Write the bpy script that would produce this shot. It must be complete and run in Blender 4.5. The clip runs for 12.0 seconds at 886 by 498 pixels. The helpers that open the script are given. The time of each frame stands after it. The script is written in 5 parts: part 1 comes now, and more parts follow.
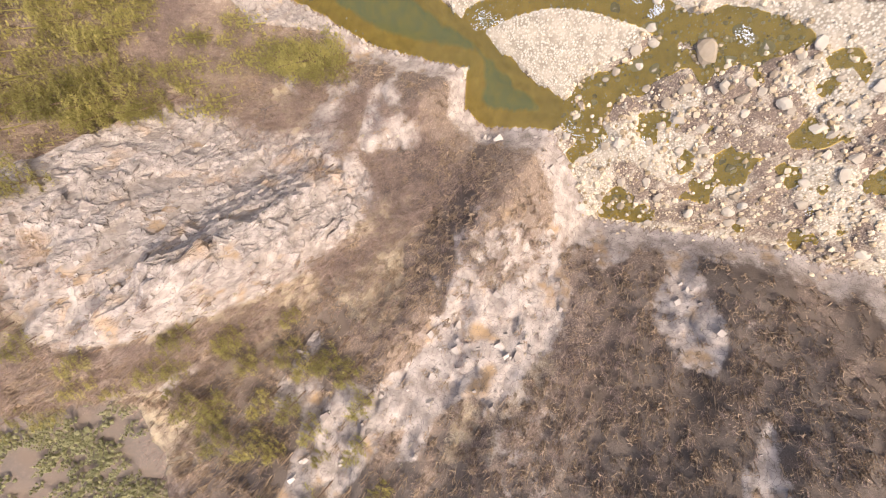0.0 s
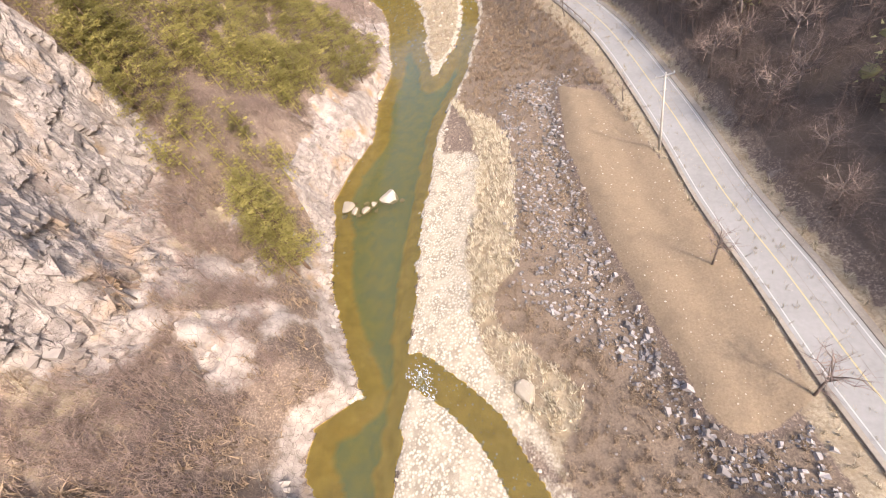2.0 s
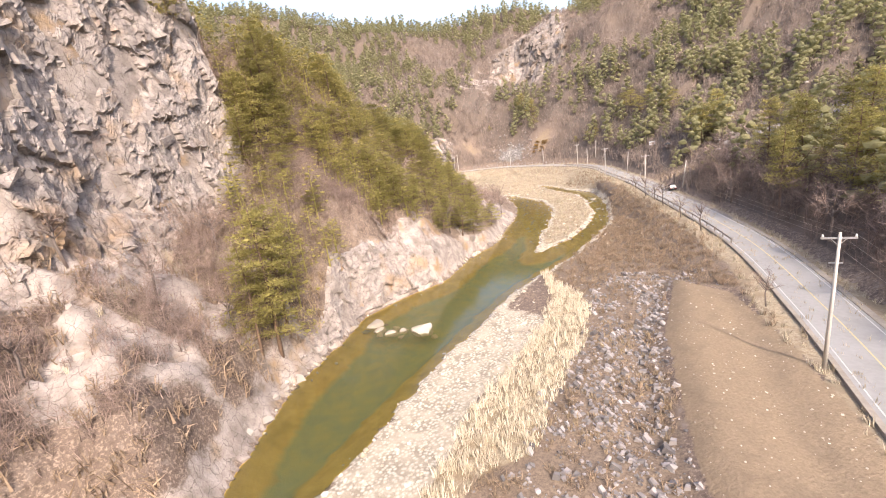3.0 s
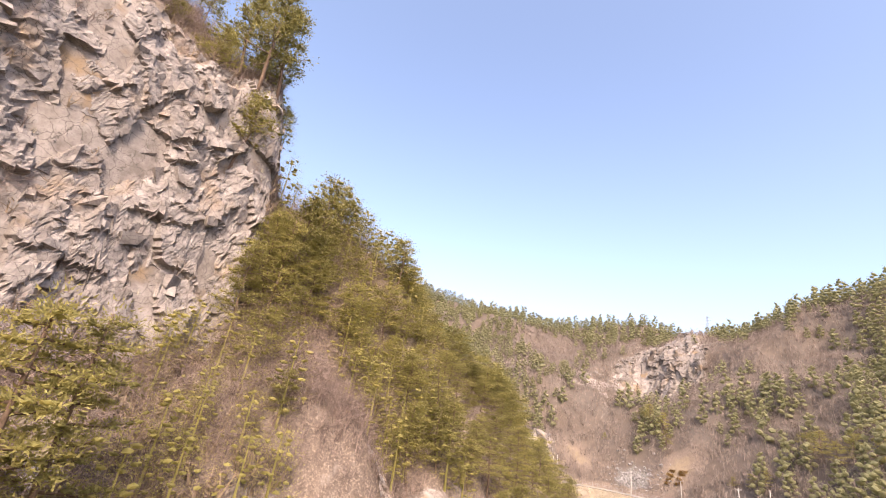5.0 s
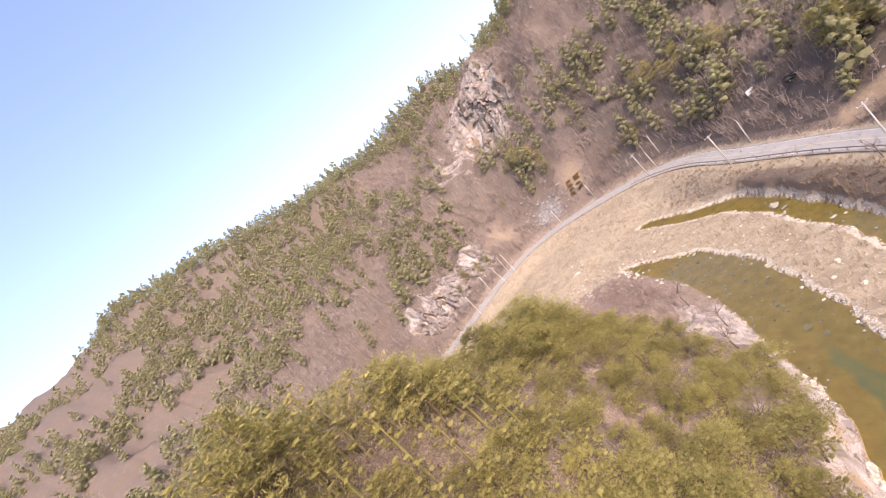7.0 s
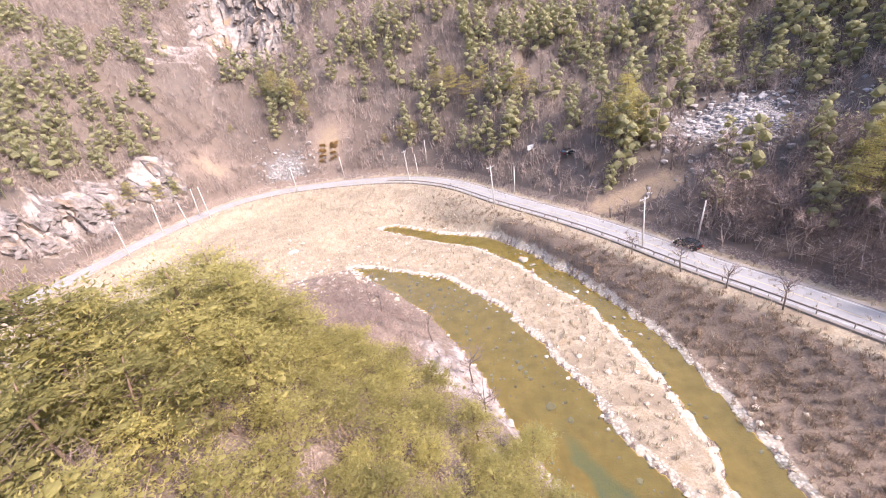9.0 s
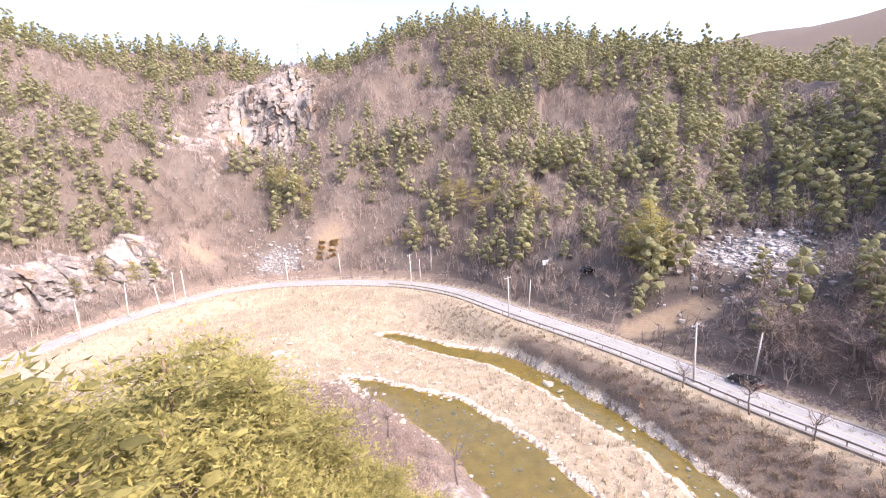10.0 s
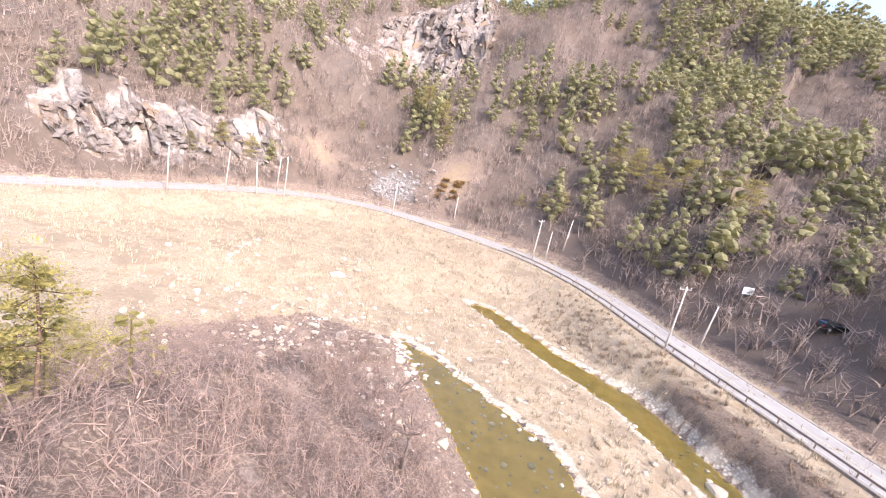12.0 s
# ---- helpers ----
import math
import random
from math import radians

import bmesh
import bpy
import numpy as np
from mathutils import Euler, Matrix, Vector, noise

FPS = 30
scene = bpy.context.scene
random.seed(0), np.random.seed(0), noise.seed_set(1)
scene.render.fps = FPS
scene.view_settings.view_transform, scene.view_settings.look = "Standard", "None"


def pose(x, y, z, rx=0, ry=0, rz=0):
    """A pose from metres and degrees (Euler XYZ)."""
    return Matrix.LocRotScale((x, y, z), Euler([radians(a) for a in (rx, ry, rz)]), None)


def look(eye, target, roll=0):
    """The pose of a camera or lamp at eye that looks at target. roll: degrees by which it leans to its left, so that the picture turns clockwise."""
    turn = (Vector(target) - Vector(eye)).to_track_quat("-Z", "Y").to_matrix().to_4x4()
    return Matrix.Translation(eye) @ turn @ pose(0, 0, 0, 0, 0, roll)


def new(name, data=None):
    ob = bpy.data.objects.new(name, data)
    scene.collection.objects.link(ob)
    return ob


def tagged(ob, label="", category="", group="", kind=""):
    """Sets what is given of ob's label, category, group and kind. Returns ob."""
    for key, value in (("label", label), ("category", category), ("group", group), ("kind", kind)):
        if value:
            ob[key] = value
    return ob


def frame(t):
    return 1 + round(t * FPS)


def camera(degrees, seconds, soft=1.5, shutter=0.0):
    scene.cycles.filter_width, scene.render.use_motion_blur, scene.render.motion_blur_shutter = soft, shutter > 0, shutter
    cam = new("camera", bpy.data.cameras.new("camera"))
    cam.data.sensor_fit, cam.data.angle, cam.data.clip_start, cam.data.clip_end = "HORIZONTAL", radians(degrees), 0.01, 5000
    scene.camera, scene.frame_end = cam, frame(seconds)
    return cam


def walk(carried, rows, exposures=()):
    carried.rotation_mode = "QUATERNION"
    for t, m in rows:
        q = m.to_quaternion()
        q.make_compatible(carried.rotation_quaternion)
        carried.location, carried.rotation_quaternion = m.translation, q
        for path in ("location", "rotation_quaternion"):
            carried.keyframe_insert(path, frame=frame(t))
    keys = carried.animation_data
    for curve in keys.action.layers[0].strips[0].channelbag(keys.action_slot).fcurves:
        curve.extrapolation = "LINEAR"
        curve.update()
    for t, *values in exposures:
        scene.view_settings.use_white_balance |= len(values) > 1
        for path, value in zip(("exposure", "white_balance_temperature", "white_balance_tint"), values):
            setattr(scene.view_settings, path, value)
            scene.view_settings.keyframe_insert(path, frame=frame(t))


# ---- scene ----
cam = camera(92.0, 12.0, soft=1.0, shutter=0.03)
PATH = [
    (0, (7.996, 0.188, 78.673), (6.72, -0.086, 77.157), -136.6),
    (0.5, (7.461, 0.022, 76.264), (6.795, 0.164, 74.384), -106.9),
    (1, (6.969, -0.134, 68.221), (6.537, 0.441, 66.355), -57.2),
    (1.5, (5.457, 0.621, 61.461), (4.925, 1.441, 59.716), -40.4),
    (2, (6.359, 1.437, 51.346), (5.528, 2.501, 49.871), -27.1),
    (2.5, (9.184, 2.919, 38.367), (7.991, 4.171, 37.362), -14.4),
    (2.7, (9.357, 5.27, 33.986), (8.064, 6.597, 33.231), -12.4),
    (4.3, (-8.77, 29.149, 20.208), (-10.401, 30.304, 20.143), 11.7),
    (4.5, (-10.555, 30.959, 20.211), (-12.199, 32.074, 20.44), 10.5),
    (5, (-12.687, 35.158, 19.602), (-14.261, 36.129, 20.364), 9.0),
    (5.5, (-17.357, 38.225, 23.691), (-18.928, 39.239, 24.4), 4.9),
    (6, (-22.317, 41.392, 31.997), (-23.78, 42.569, 32.687), -9.8),
    (6.5, (-31.317, 44.027, 41.949), (-32.672, 45.424, 42.408), -25.8),
    (7, (-39.418, 43.743, 54.26), (-40.74, 45.231, 54.061), -44.2),
    (7.5, (-45.379, 48.833, 56.699), (-46.657, 50.248, 56.095), -52.5),
    (7.7, (-48.48, 51.578, 55.516), (-49.61, 53.049, 54.768), -48.7),
    (9.3, (-64.424, 71.1, 43.817), (-64.574, 72.956, 43.088), -5.4),
    (9.5, (-67.118, 72.2, 43.542), (-67.236, 74.113, 42.97), -3.9),
    (10, (-70.341, 76.504, 41.25), (-70.424, 78.467, 40.879), -3.2),
    (10.5, (-70.211, 83.897, 38.597), (-70.39, 85.843, 38.172), -0.5),
    (11, (-71.523, 89.476, 35.724), (-71.828, 91.401, 35.277), 6.2),
    (11.5, (-72.164, 98.207, 31.724), (-72.76, 100.061, 31.267), 10.6),
    (12, (-73.184, 105.076, 28.298), (-73.83, 106.907, 27.817), 12.3),
]
EXPOSURE = [(0, 1.5, 6800, 15), (2.5, 1.72, 6750, 16), (5.0, 1.64, 7000, 20), (7.5, 1.54, 6450, 25), (9.5, 2.1, 6150, 23), (12.0, 2.02, 6150, 20)]
walk(cam, [(t, look(eye, target, roll)) for t, eye, target, roll in PATH], EXPOSURE)

# ---- daylight ----
SUN_EL, SUN_AZ = radians(40), radians(120)
world = bpy.data.worlds.new("sky")
scene.world = world
world.use_nodes = True
wn, wl = world.node_tree.nodes, world.node_tree.links
sky = wn.new("ShaderNodeTexSky")
sky.sky_type, sky.sun_disc, sky.sun_elevation, sky.sun_rotation = "NISHITA", False, SUN_EL, SUN_AZ
sky.air_density, sky.dust_density, sky.ozone_density = 1.0, 3.8, 1.0
wn["Background"].inputs["Strength"].default_value = 0.15
wl.new(sky.outputs[0], wn["Background"].inputs["Color"])
sun = new("sun", bpy.data.lights.new("sun", "SUN"))
sun.data.energy, sun.data.angle, sun.data.color = 1.62, radians(0.55), (1.0, 0.93, 0.82)
sun_way = Vector((math.sin(SUN_AZ) * math.cos(SUN_EL), math.cos(SUN_AZ) * math.cos(SUN_EL), math.sin(SUN_EL)))
sun.matrix_world = look(sun_way * 300, (0, 0, 0))


# ---- materials ----
class Nodes:
    """A node material and short ways to add to it."""

    def __init__(self, name):
        self.mat = bpy.data.materials.new(name)
        self.mat.use_nodes = True
        self.n, self.l = self.mat.node_tree.nodes, self.mat.node_tree.links
        self.bsdf = self.n["Principled BSDF"]
        self.co = self.n.new("ShaderNodeTexCoord").outputs["Object"]
        self.geo = None

    def put(self, kind, **inputs):
        node = self.n.new(kind)
        for key, value in inputs.items():
            self.set(node.inputs[key.replace("_", " ")], value)
        return node

    def set(self, socket, value):
        if hasattr(value, "is_linked") or isinstance(value, bpy.types.NodeSocket):
            self.l.new(value, socket)
        elif isinstance(value, (tuple, list)) and len(value) == 3 and socket.type == "RGBA":
            socket.default_value = (*value, 1)
        else:
            socket.default_value = value

    def world_co(self):
        if self.geo is None:
            self.geo = self.n.new("ShaderNodeNewGeometry")
        return self.geo.outputs["Position"]

    def noise(self, scale, detail=4, rough=0.6, co=None, distortion=0.0):
        node = self.put("ShaderNodeTexNoise", Scale=scale, Detail=detail, Roughness=rough, Distortion=distortion)
        self.l.new(co or self.co, node.inputs["Vector"])
        return node.outputs["Fac"]

    def cells(self, scale, co=None, feature="F1", out="Distance"):
        node = self.put("ShaderNodeTexVoronoi", Scale=scale)
        node.feature = feature
        self.l.new(co or self.co, node.inputs["Vector"])
        return node.outputs[out]

    def ramp(self, fac, stops):
        node = self.n.new("ShaderNodeValToRGB")
        while len(node.color_ramp.elements) < len(stops):
            node.color_ramp.elements.new(0.5)
        for e, (p, c) in zip(node.color_ramp.elements, stops):
            e.position = p
            e.color = (*c, 1) if isinstance(c, tuple) else (c, c, c, 1)
        self.l.new(fac, node.inputs[0])
        return node.outputs[0]

    def mix(self, fac, a, b, kind="MIX"):
        node = self.n.new("ShaderNodeMix")
        node.data_type, node.blend_type = "RGBA", kind
        self.set(node.inputs[0], fac)
        self.set(node.inputs[6], a)
        self.set(node.inputs[7], b)
        return node.outputs[2]

    def math(self, op, a, b=0.0):
        node = self.n.new("ShaderNodeMath")
        node.operation = op
        self.set(node.inputs[0], a)
        self.set(node.inputs[1], b)
        return node.outputs[0]

    def attr(self, name):
        node = self.n.new("ShaderNodeAttribute")
        node.attribute_name = name
        return node.outputs["Fac"]

    def bump(self, height, strength=0.5, distance=0.1):
        node = self.put("ShaderNodeBump", Strength=strength, Distance=distance, Height=height)
        self.l.new(node.outputs[0], self.bsdf.inputs["Normal"])

    def done(self, color=None, rough=0.8, metal=0.0, spec=0.3):
        if color is not None:
            self.set(self.bsdf.inputs["Base Color"], color)
        self.set(self.bsdf.inputs["Roughness"], rough)
        self.set(self.bsdf.inputs["Metallic"], metal)
        self.set(self.bsdf.inputs["Specular IOR Level"], spec)
        return self.mat


def varied(name, dark, light, scale=3.0, rough=0.85, bump=0.3, metal=0.0, spec=0.3, island=False, objects=False):
    """A surface of two tones, with coarse and fine variation."""
    m = Nodes(name)
    co = m.world_co()
    coarse, fine = m.noise(scale * 0.22, 3, co=co), m.noise(scale * 2.3, 4, co=co)
    fac = m.math("MULTIPLY_ADD", fine, 0.45)
    m.l.new(m.math("MULTIPLY", coarse, 0.6), fac.node.inputs[2])
    if island or objects:
        src = m.n.new("ShaderNodeObjectInfo").outputs["Random"] if objects else m.geo.outputs["Random Per Island"]
        fac = m.math("MULTIPLY_ADD", src, 0.55)
        m.set(fac.node.inputs[2], m.math("MULTIPLY", coarse, 0.5))
    color = m.ramp(fac, [(0.22, dark), (0.8, light)])
    if bump:
        m.bump(fine, bump, 0.05)
    return m.done(color, rough, metal, spec)


def ground_material():
    m = Nodes("ground")
    co = m.world_co()
    n1, n2, n3 = m.noise(0.05, 4, co=co), m.noise(0.45, 5, co=co), m.noise(4.0, 4, 0.7, co=co)
    edge = m.math("MULTIPLY_ADD", n2, 0.7)
    edge.node.inputs[2].default_value = -0.35
    fine_edge = m.math("MULTIPLY_ADD", n3, 0.4)
    fine_edge.node.inputs[2].default_value = -0.2

    def zone(name, sharp=0.18):
        fac = m.math("ADD", m.math("ADD", m.attr(name), edge), fine_edge)
        return m.ramp(fac, [(0.5 - sharp / 2, 0.0), (0.5 + sharp / 2, 1.0)])

    litter = m.mix(m.ramp(n1, [(0.35, 0.0), (0.65, 1.0)]), (0.185, 0.138, 0.105), (0.125, 0.094, 0.077))
    litter = m.mix(m.ramp(n3, [(0.5, 0.0), (0.62, 1.0)]), litter, (0.30, 0.232, 0.18))
    litter = m.mix(m.ramp(m.noise(1.7, 5, 0.75, co=co, distortion=0.6), [(0.50, 0.0), (0.60, 0.8)]), litter, (0.105, 0.078, 0.062))
    litter = m.mix(m.ramp(n2, [(0.58, 0.0), (0.72, 1.0)]), litter, (0.25, 0.205, 0.18))
    grass = m.mix(m.ramp(n3, [(0.35, 0.0), (0.7, 1.0)]), (0.23, 0.182, 0.122), (0.38, 0.32, 0.235))
    grass = m.mix(m.ramp(n2, [(0.5, 0.0), (0.75, 1.0)]), grass, (0.25, 0.185, 0.11))
    drift = m.noise(0.16, 5, 0.65, co=co, distortion=1.2)
    grass = m.mix(m.ramp(drift, [(0.48, 0.0), (0.60, 0.8)]), grass, (0.215, 0.168, 0.118))
    grass = m.mix(m.ramp(m.noise(1.3, 4, 0.7, co=co, distortion=0.8), [(0.56, 0.0), (0.66, 0.75)]), grass, (0.18, 0.138, 0.095))
    shrub = m.mix(m.ramp(n3, [(0.35, 0.0), (0.7, 1.0)]), (0.125, 0.093, 0.070), (0.235, 0.18, 0.132))
    field = m.mix(m.ramp(n3, [(0.35, 0.0), (0.75, 1.0)]), (0.205, 0.152, 0.10), (0.29, 0.22, 0.15))
    field = m.mix(m.ramp(n2, [(0.5, 0.0), (0.75, 0.6)]), field, (0.165, 0.122, 0.083))
    stone = m.put("ShaderNodeTexVoronoi", Scale=2.6)
    m.l.new(co, stone.inputs["Vector"])
    gravel = m.mix(m.ramp(stone.outputs["Distance"], [(0.25, 0.0), (0.6, 1.0)]), (0.50, 0.455, 0.38), (0.25, 0.215, 0.165))
    gravel = m.mix(m.ramp(n2, [(0.4, 0.0), (0.7, 1.0)]), gravel, (0.42, 0.36, 0.28))
    cracks = m.put("ShaderNodeTexVoronoi", Scale=0.75)
    cracks.feature = "DISTANCE_TO_EDGE"
    bend = m.put("ShaderNodeVectorMath")
    bend.operation = "ADD"
    jit = m.put("ShaderNodeTexNoise", Scale=0.35, Detail=4.0)
    m.l.new(co, jit.inputs["Vector"])
    scaled = m.put("ShaderNodeVectorMath")
    scaled.operation = "SCALE"
    m.l.new(jit.outputs["Color"], scaled.inputs[0])
    scaled.inputs["Scale"].default_value = 3.0
    m.l.new(co, bend.inputs[0])
    m.l.new(scaled.outputs[0], bend.inputs[1])
    m.l.new(bend.outputs[0], cracks.inputs["Vector"])
    rock = m.mix(m.ramp(n2, [(0.35, 0.0), (0.65, 1.0)]), (0.195, 0.163, 0.143), (0.37, 0.32, 0.285))
    rock = m.mix(m.ramp(m.noise(0.16, 3, co=co), [(0.56, 0.0), (0.68, 1.0)]), rock, (0.27, 0.185, 0.11))
    rock = m.mix(m.ramp(n3, [(0.55, 0.0), (0.8, 1.0)]), rock, (0.14, 0.118, 0.105))
    rock = m.mix(m.ramp(cracks.outputs["Distance"], [(0.0, 0.8), (0.03, 0.0)]), rock, (0.10, 0.085, 0.075))
    scree = m.mix(m.ramp(stone.outputs["Distance"], [(0.2, 0.0), (0.6, 1.0)]), (0.33, 0.30, 0.28), (0.10, 0.09, 0.08))
    bed = m.mix(m.ramp(n2, [(0.35, 0.0), (0.7, 1.0)]), (0.36, 0.245, 0.06), (0.52, 0.36, 0.10))
    deep = m.mix(m.ramp(n2, [(0.35, 0.0), (0.7, 1.0)]), (0.17, 0.23, 0.165), (0.26, 0.265, 0.13))
    # litter under bare wood, darkened in colour for slopes turned from the sun
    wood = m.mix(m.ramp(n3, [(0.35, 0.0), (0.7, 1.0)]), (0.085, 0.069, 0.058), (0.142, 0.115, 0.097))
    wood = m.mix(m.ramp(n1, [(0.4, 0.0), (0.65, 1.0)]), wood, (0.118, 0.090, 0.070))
    color = litter
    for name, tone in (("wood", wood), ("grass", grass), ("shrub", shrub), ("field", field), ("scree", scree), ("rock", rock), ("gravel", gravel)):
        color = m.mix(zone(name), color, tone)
    apart = m.put("ShaderNodeSeparateXYZ", Vector=co)
    under = m.math("LESS_THAN", apart.outputs["Z"], 0.03)
    color = m.mix(m.math("MULTIPLY", zone("bed", 0.1), under), color, bed)
    color = m.mix(m.ramp(m.math("ADD", m.attr("deep"), edge), [(0.2, 0.0), (0.75, 1.0)]), color, deep)
    height = m.math("ADD", n3, m.math("MULTIPLY", n2, 1.6))
    m.bump(height, 0.55, 0.25)
    return m.done(color, 0.95, 0.0, 0.15)


def water_material():
    m = Nodes("river_water")
    co = m.world_co()
    ripples = m.noise(1.6, 3, 0.5, co=co, distortion=0.4)
    bump = m.put("ShaderNodeBump", Strength=0.10, Distance=0.06, Height=ripples)
    clear = m.put("ShaderNodeBsdfTransparent", Color=(0.86, 0.82, 0.62))
    gloss = m.put("ShaderNodeBsdfGlossy", Color=(1.0, 1.0, 1.0), Roughness=0.06)
    silt = m.put("ShaderNodeBsdfDiffuse", Color=(0.24, 0.22, 0.09))
    fresnel = m.put("ShaderNodeFresnel", IOR=1.33)
    for node in (gloss, fresnel):
        m.l.new(bump.outputs[0], node.inputs["Normal"])
    body = m.put("ShaderNodeMixShader", Fac=0.2)
    m.l.new(clear.outputs[0], body.inputs[1])
    m.l.new(silt.outputs[0], body.inputs[2])
    top = m.put("ShaderNodeMixShader")
    m.l.new(fresnel.outputs[0], top.inputs[0])
    m.l.new(body.outputs[0], top.inputs[1])
    m.l.new(gloss.outputs[0], top.inputs[2])
    m.l.new(top.outputs[0], m.n["Material Output"].inputs["Surface"])
    return m.mat


def leaf_material(name, dark, light, spread=0.6, clear=0.48):
    """Foliage that lets some light through, each tree and clump in its own tone."""
    m = Nodes(name)
    co = m.world_co()
    tone = m.math("MULTIPLY_ADD", m.n.new("ShaderNodeObjectInfo").outputs["Random"], 0.4)
    m.set(tone.node.inputs[2], m.math("MULTIPLY", m.noise(0.35, 3, co=co), 0.6))
    island = m.math("MULTIPLY_ADD", m.geo.outputs["Random Per Island"], spread - 0.2)
    m.set(island.node.inputs[2], tone)
    color = m.ramp(island, [(0.3, dark), (0.95, light)])
    m.done(color, 0.75, 0.0, 0.2)
    through_light = m.put("ShaderNodeBsdfTranslucent", Color=color)
    both = m.put("ShaderNodeMixShader", Fac=clear)
    m.l.new(m.bsdf.outputs[0], both.inputs[1])
    m.l.new(through_light.outputs[0], both.inputs[2])
    m.l.new(both.outputs[0], m.n["Material Output"].inputs["Surface"])
    return m.mat


def cliff_material(name="cliff_wall", shade=1.0):
    """Pale pinkish weathered rock with ochre stains, dark seams and grey streaks."""
    m = Nodes(name)
    co = m.world_co()
    broad, mid, fine = m.noise(0.12, 4, co=co), m.noise(0.8, 5, co=co), m.noise(5.0, 5, 0.7, co=co)
    tone = m.mix(m.ramp(mid, [(0.35, 0.0), (0.68, 1.0)]), (0.19, 0.162, 0.147), (0.37, 0.325, 0.295))
    tone = m.mix(m.ramp(broad, [(0.54, 0.0), (0.68, 0.8)]), tone, (0.30, 0.205, 0.125))
    tone = m.mix(m.ramp(fine, [(0.56, 0.0), (0.75, 0.9)]), tone, (0.115, 0.097, 0.088))
    bend = m.put("ShaderNodeTexNoise", Scale=0.5, Detail=4.0)
    m.l.new(co, bend.inputs["Vector"])
    moved = m.put("ShaderNodeVectorMath")
    moved.operation = "MULTIPLY_ADD"
    m.l.new(bend.outputs["Color"], moved.inputs[0])
    moved.inputs[1].default_value = (2.2, 2.2, 2.2)
    m.l.new(co, moved.inputs[2])
    seam = m.cells(0.9, moved.outputs[0], "DISTANCE_TO_EDGE")
    tone = m.mix(m.ramp(seam, [(0.0, 0.85), (0.025, 0.0)]), tone, (0.06, 0.05, 0.045))
    m.bump(m.math("ADD", fine, m.math("MULTIPLY", mid, 1.5)), 0.7, 0.2)
    tone = m.mix(1.0, tone, (shade, shade, shade), "MULTIPLY")
    return m.done(tone, 0.93, 0.0, 0.15)


GROUND = ground_material()
WATER = water_material()
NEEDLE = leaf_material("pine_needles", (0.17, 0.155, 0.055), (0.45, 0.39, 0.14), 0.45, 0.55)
# Hillside needles: air haze mixed into the colour, so paler and greyer than NEEDLE.
NEEDLE_HAZED = leaf_material("far_pine_needles", (0.245, 0.24, 0.135), (0.365, 0.345, 0.19), 0.3, 0.62)
BARK = varied("pine_bark", (0.10, 0.066, 0.046), (0.21, 0.14, 0.098), 6, 0.9)
GREY_BARK = varied("grey_bark", (0.10, 0.078, 0.068), (0.21, 0.17, 0.15), 5, 0.9)
TWIG = varied("bare_twigs", (0.12, 0.086, 0.074), (0.33, 0.245, 0.205), 2, 0.9, 0, island=True)
# TWIG toned down: the shade of the slope east of the road, as colour.
SHADED_TWIG = varied("dark_twigs", (0.085, 0.06, 0.05), (0.21, 0.155, 0.13), 2, 0.9, 0, island=True)
WOODLAND = varied("bare_woodland", (0.14, 0.105, 0.09), (0.32, 0.255, 0.215), 2, 0.9, 0, island=True)
STRAW = varied("dry_grass", (0.24, 0.188, 0.125), (0.52, 0.45, 0.335), 1.5, 0.9, 0, island=True)
PALE_STRAW = varied("pale_straw", (0.45, 0.385, 0.28), (0.72, 0.65, 0.52), 1.5, 0.9, 0, island=True)
DEAD_GRASS = varied("dead_grass", (0.20, 0.145, 0.09), (0.40, 0.31, 0.20), 1.5, 0.9, 0, island=True)
BRUSH = varied("brown_brush", (0.14, 0.10, 0.07), (0.34, 0.25, 0.17), 1.5, 0.9, 0, island=True)
STONE = varied("pale_stone", (0.27, 0.215, 0.145), (0.53, 0.475, 0.395), 2, 0.85, 0.5, island=True, objects=False)
BOULDER = varied("pale_boulder", (0.20, 0.16, 0.115), (0.41, 0.365, 0.30), 2, 0.85, 0.5, objects=True)
CLIFF = varied("cliff_rock", (0.17, 0.143, 0.125), (0.38, 0.335, 0.30), 1.2, 0.9, 0.6, island=True)
CLIFF_WALL = cliff_material()
CRAG_WALL = cliff_material("grey_crag_rock", 0.72)
DARK_STONE = varied("scree_stone", (0.16, 0.145, 0.135), (0.36, 0.33, 0.31), 2, 0.9, 0.5, island=True)
OCHRE_STONE = varied("ochre_stone", (0.20, 0.145, 0.08), (0.52, 0.43, 0.31), 2, 0.85, 0.5, island=True)
RUBBLE = varied("grey_rubble", (0.105, 0.094, 0.09), (0.33, 0.30, 0.285), 2, 0.9, 0.5, island=True)
ASPHALT = varied("worn_asphalt", (0.19, 0.183, 0.176), (0.30, 0.29, 0.278), 0.8, 0.9, 0.3)
CONCRETE = varied("concrete", (0.36, 0.33, 0.29), (0.55, 0.51, 0.46), 3, 0.9, 0.3)
OLD_CONCRETE = varied("weathered_concrete", (0.15, 0.125, 0.10), (0.33, 0.29, 0.245), 1.2, 0.9, 0.4)
YELLOW = varied("yellow_road_paint", (0.36, 0.31, 0.19), (0.47, 0.38, 0.2), 5, 0.8, 0.1)
WHITE = varied("white_road_paint", (0.42, 0.41, 0.39), (0.58, 0.56, 0.53), 5, 0.8, 0.1)
LINE = varied("worn_edge_line", (0.33, 0.32, 0.30), (0.44, 0.43, 0.41), 5, 0.8, 0.1)
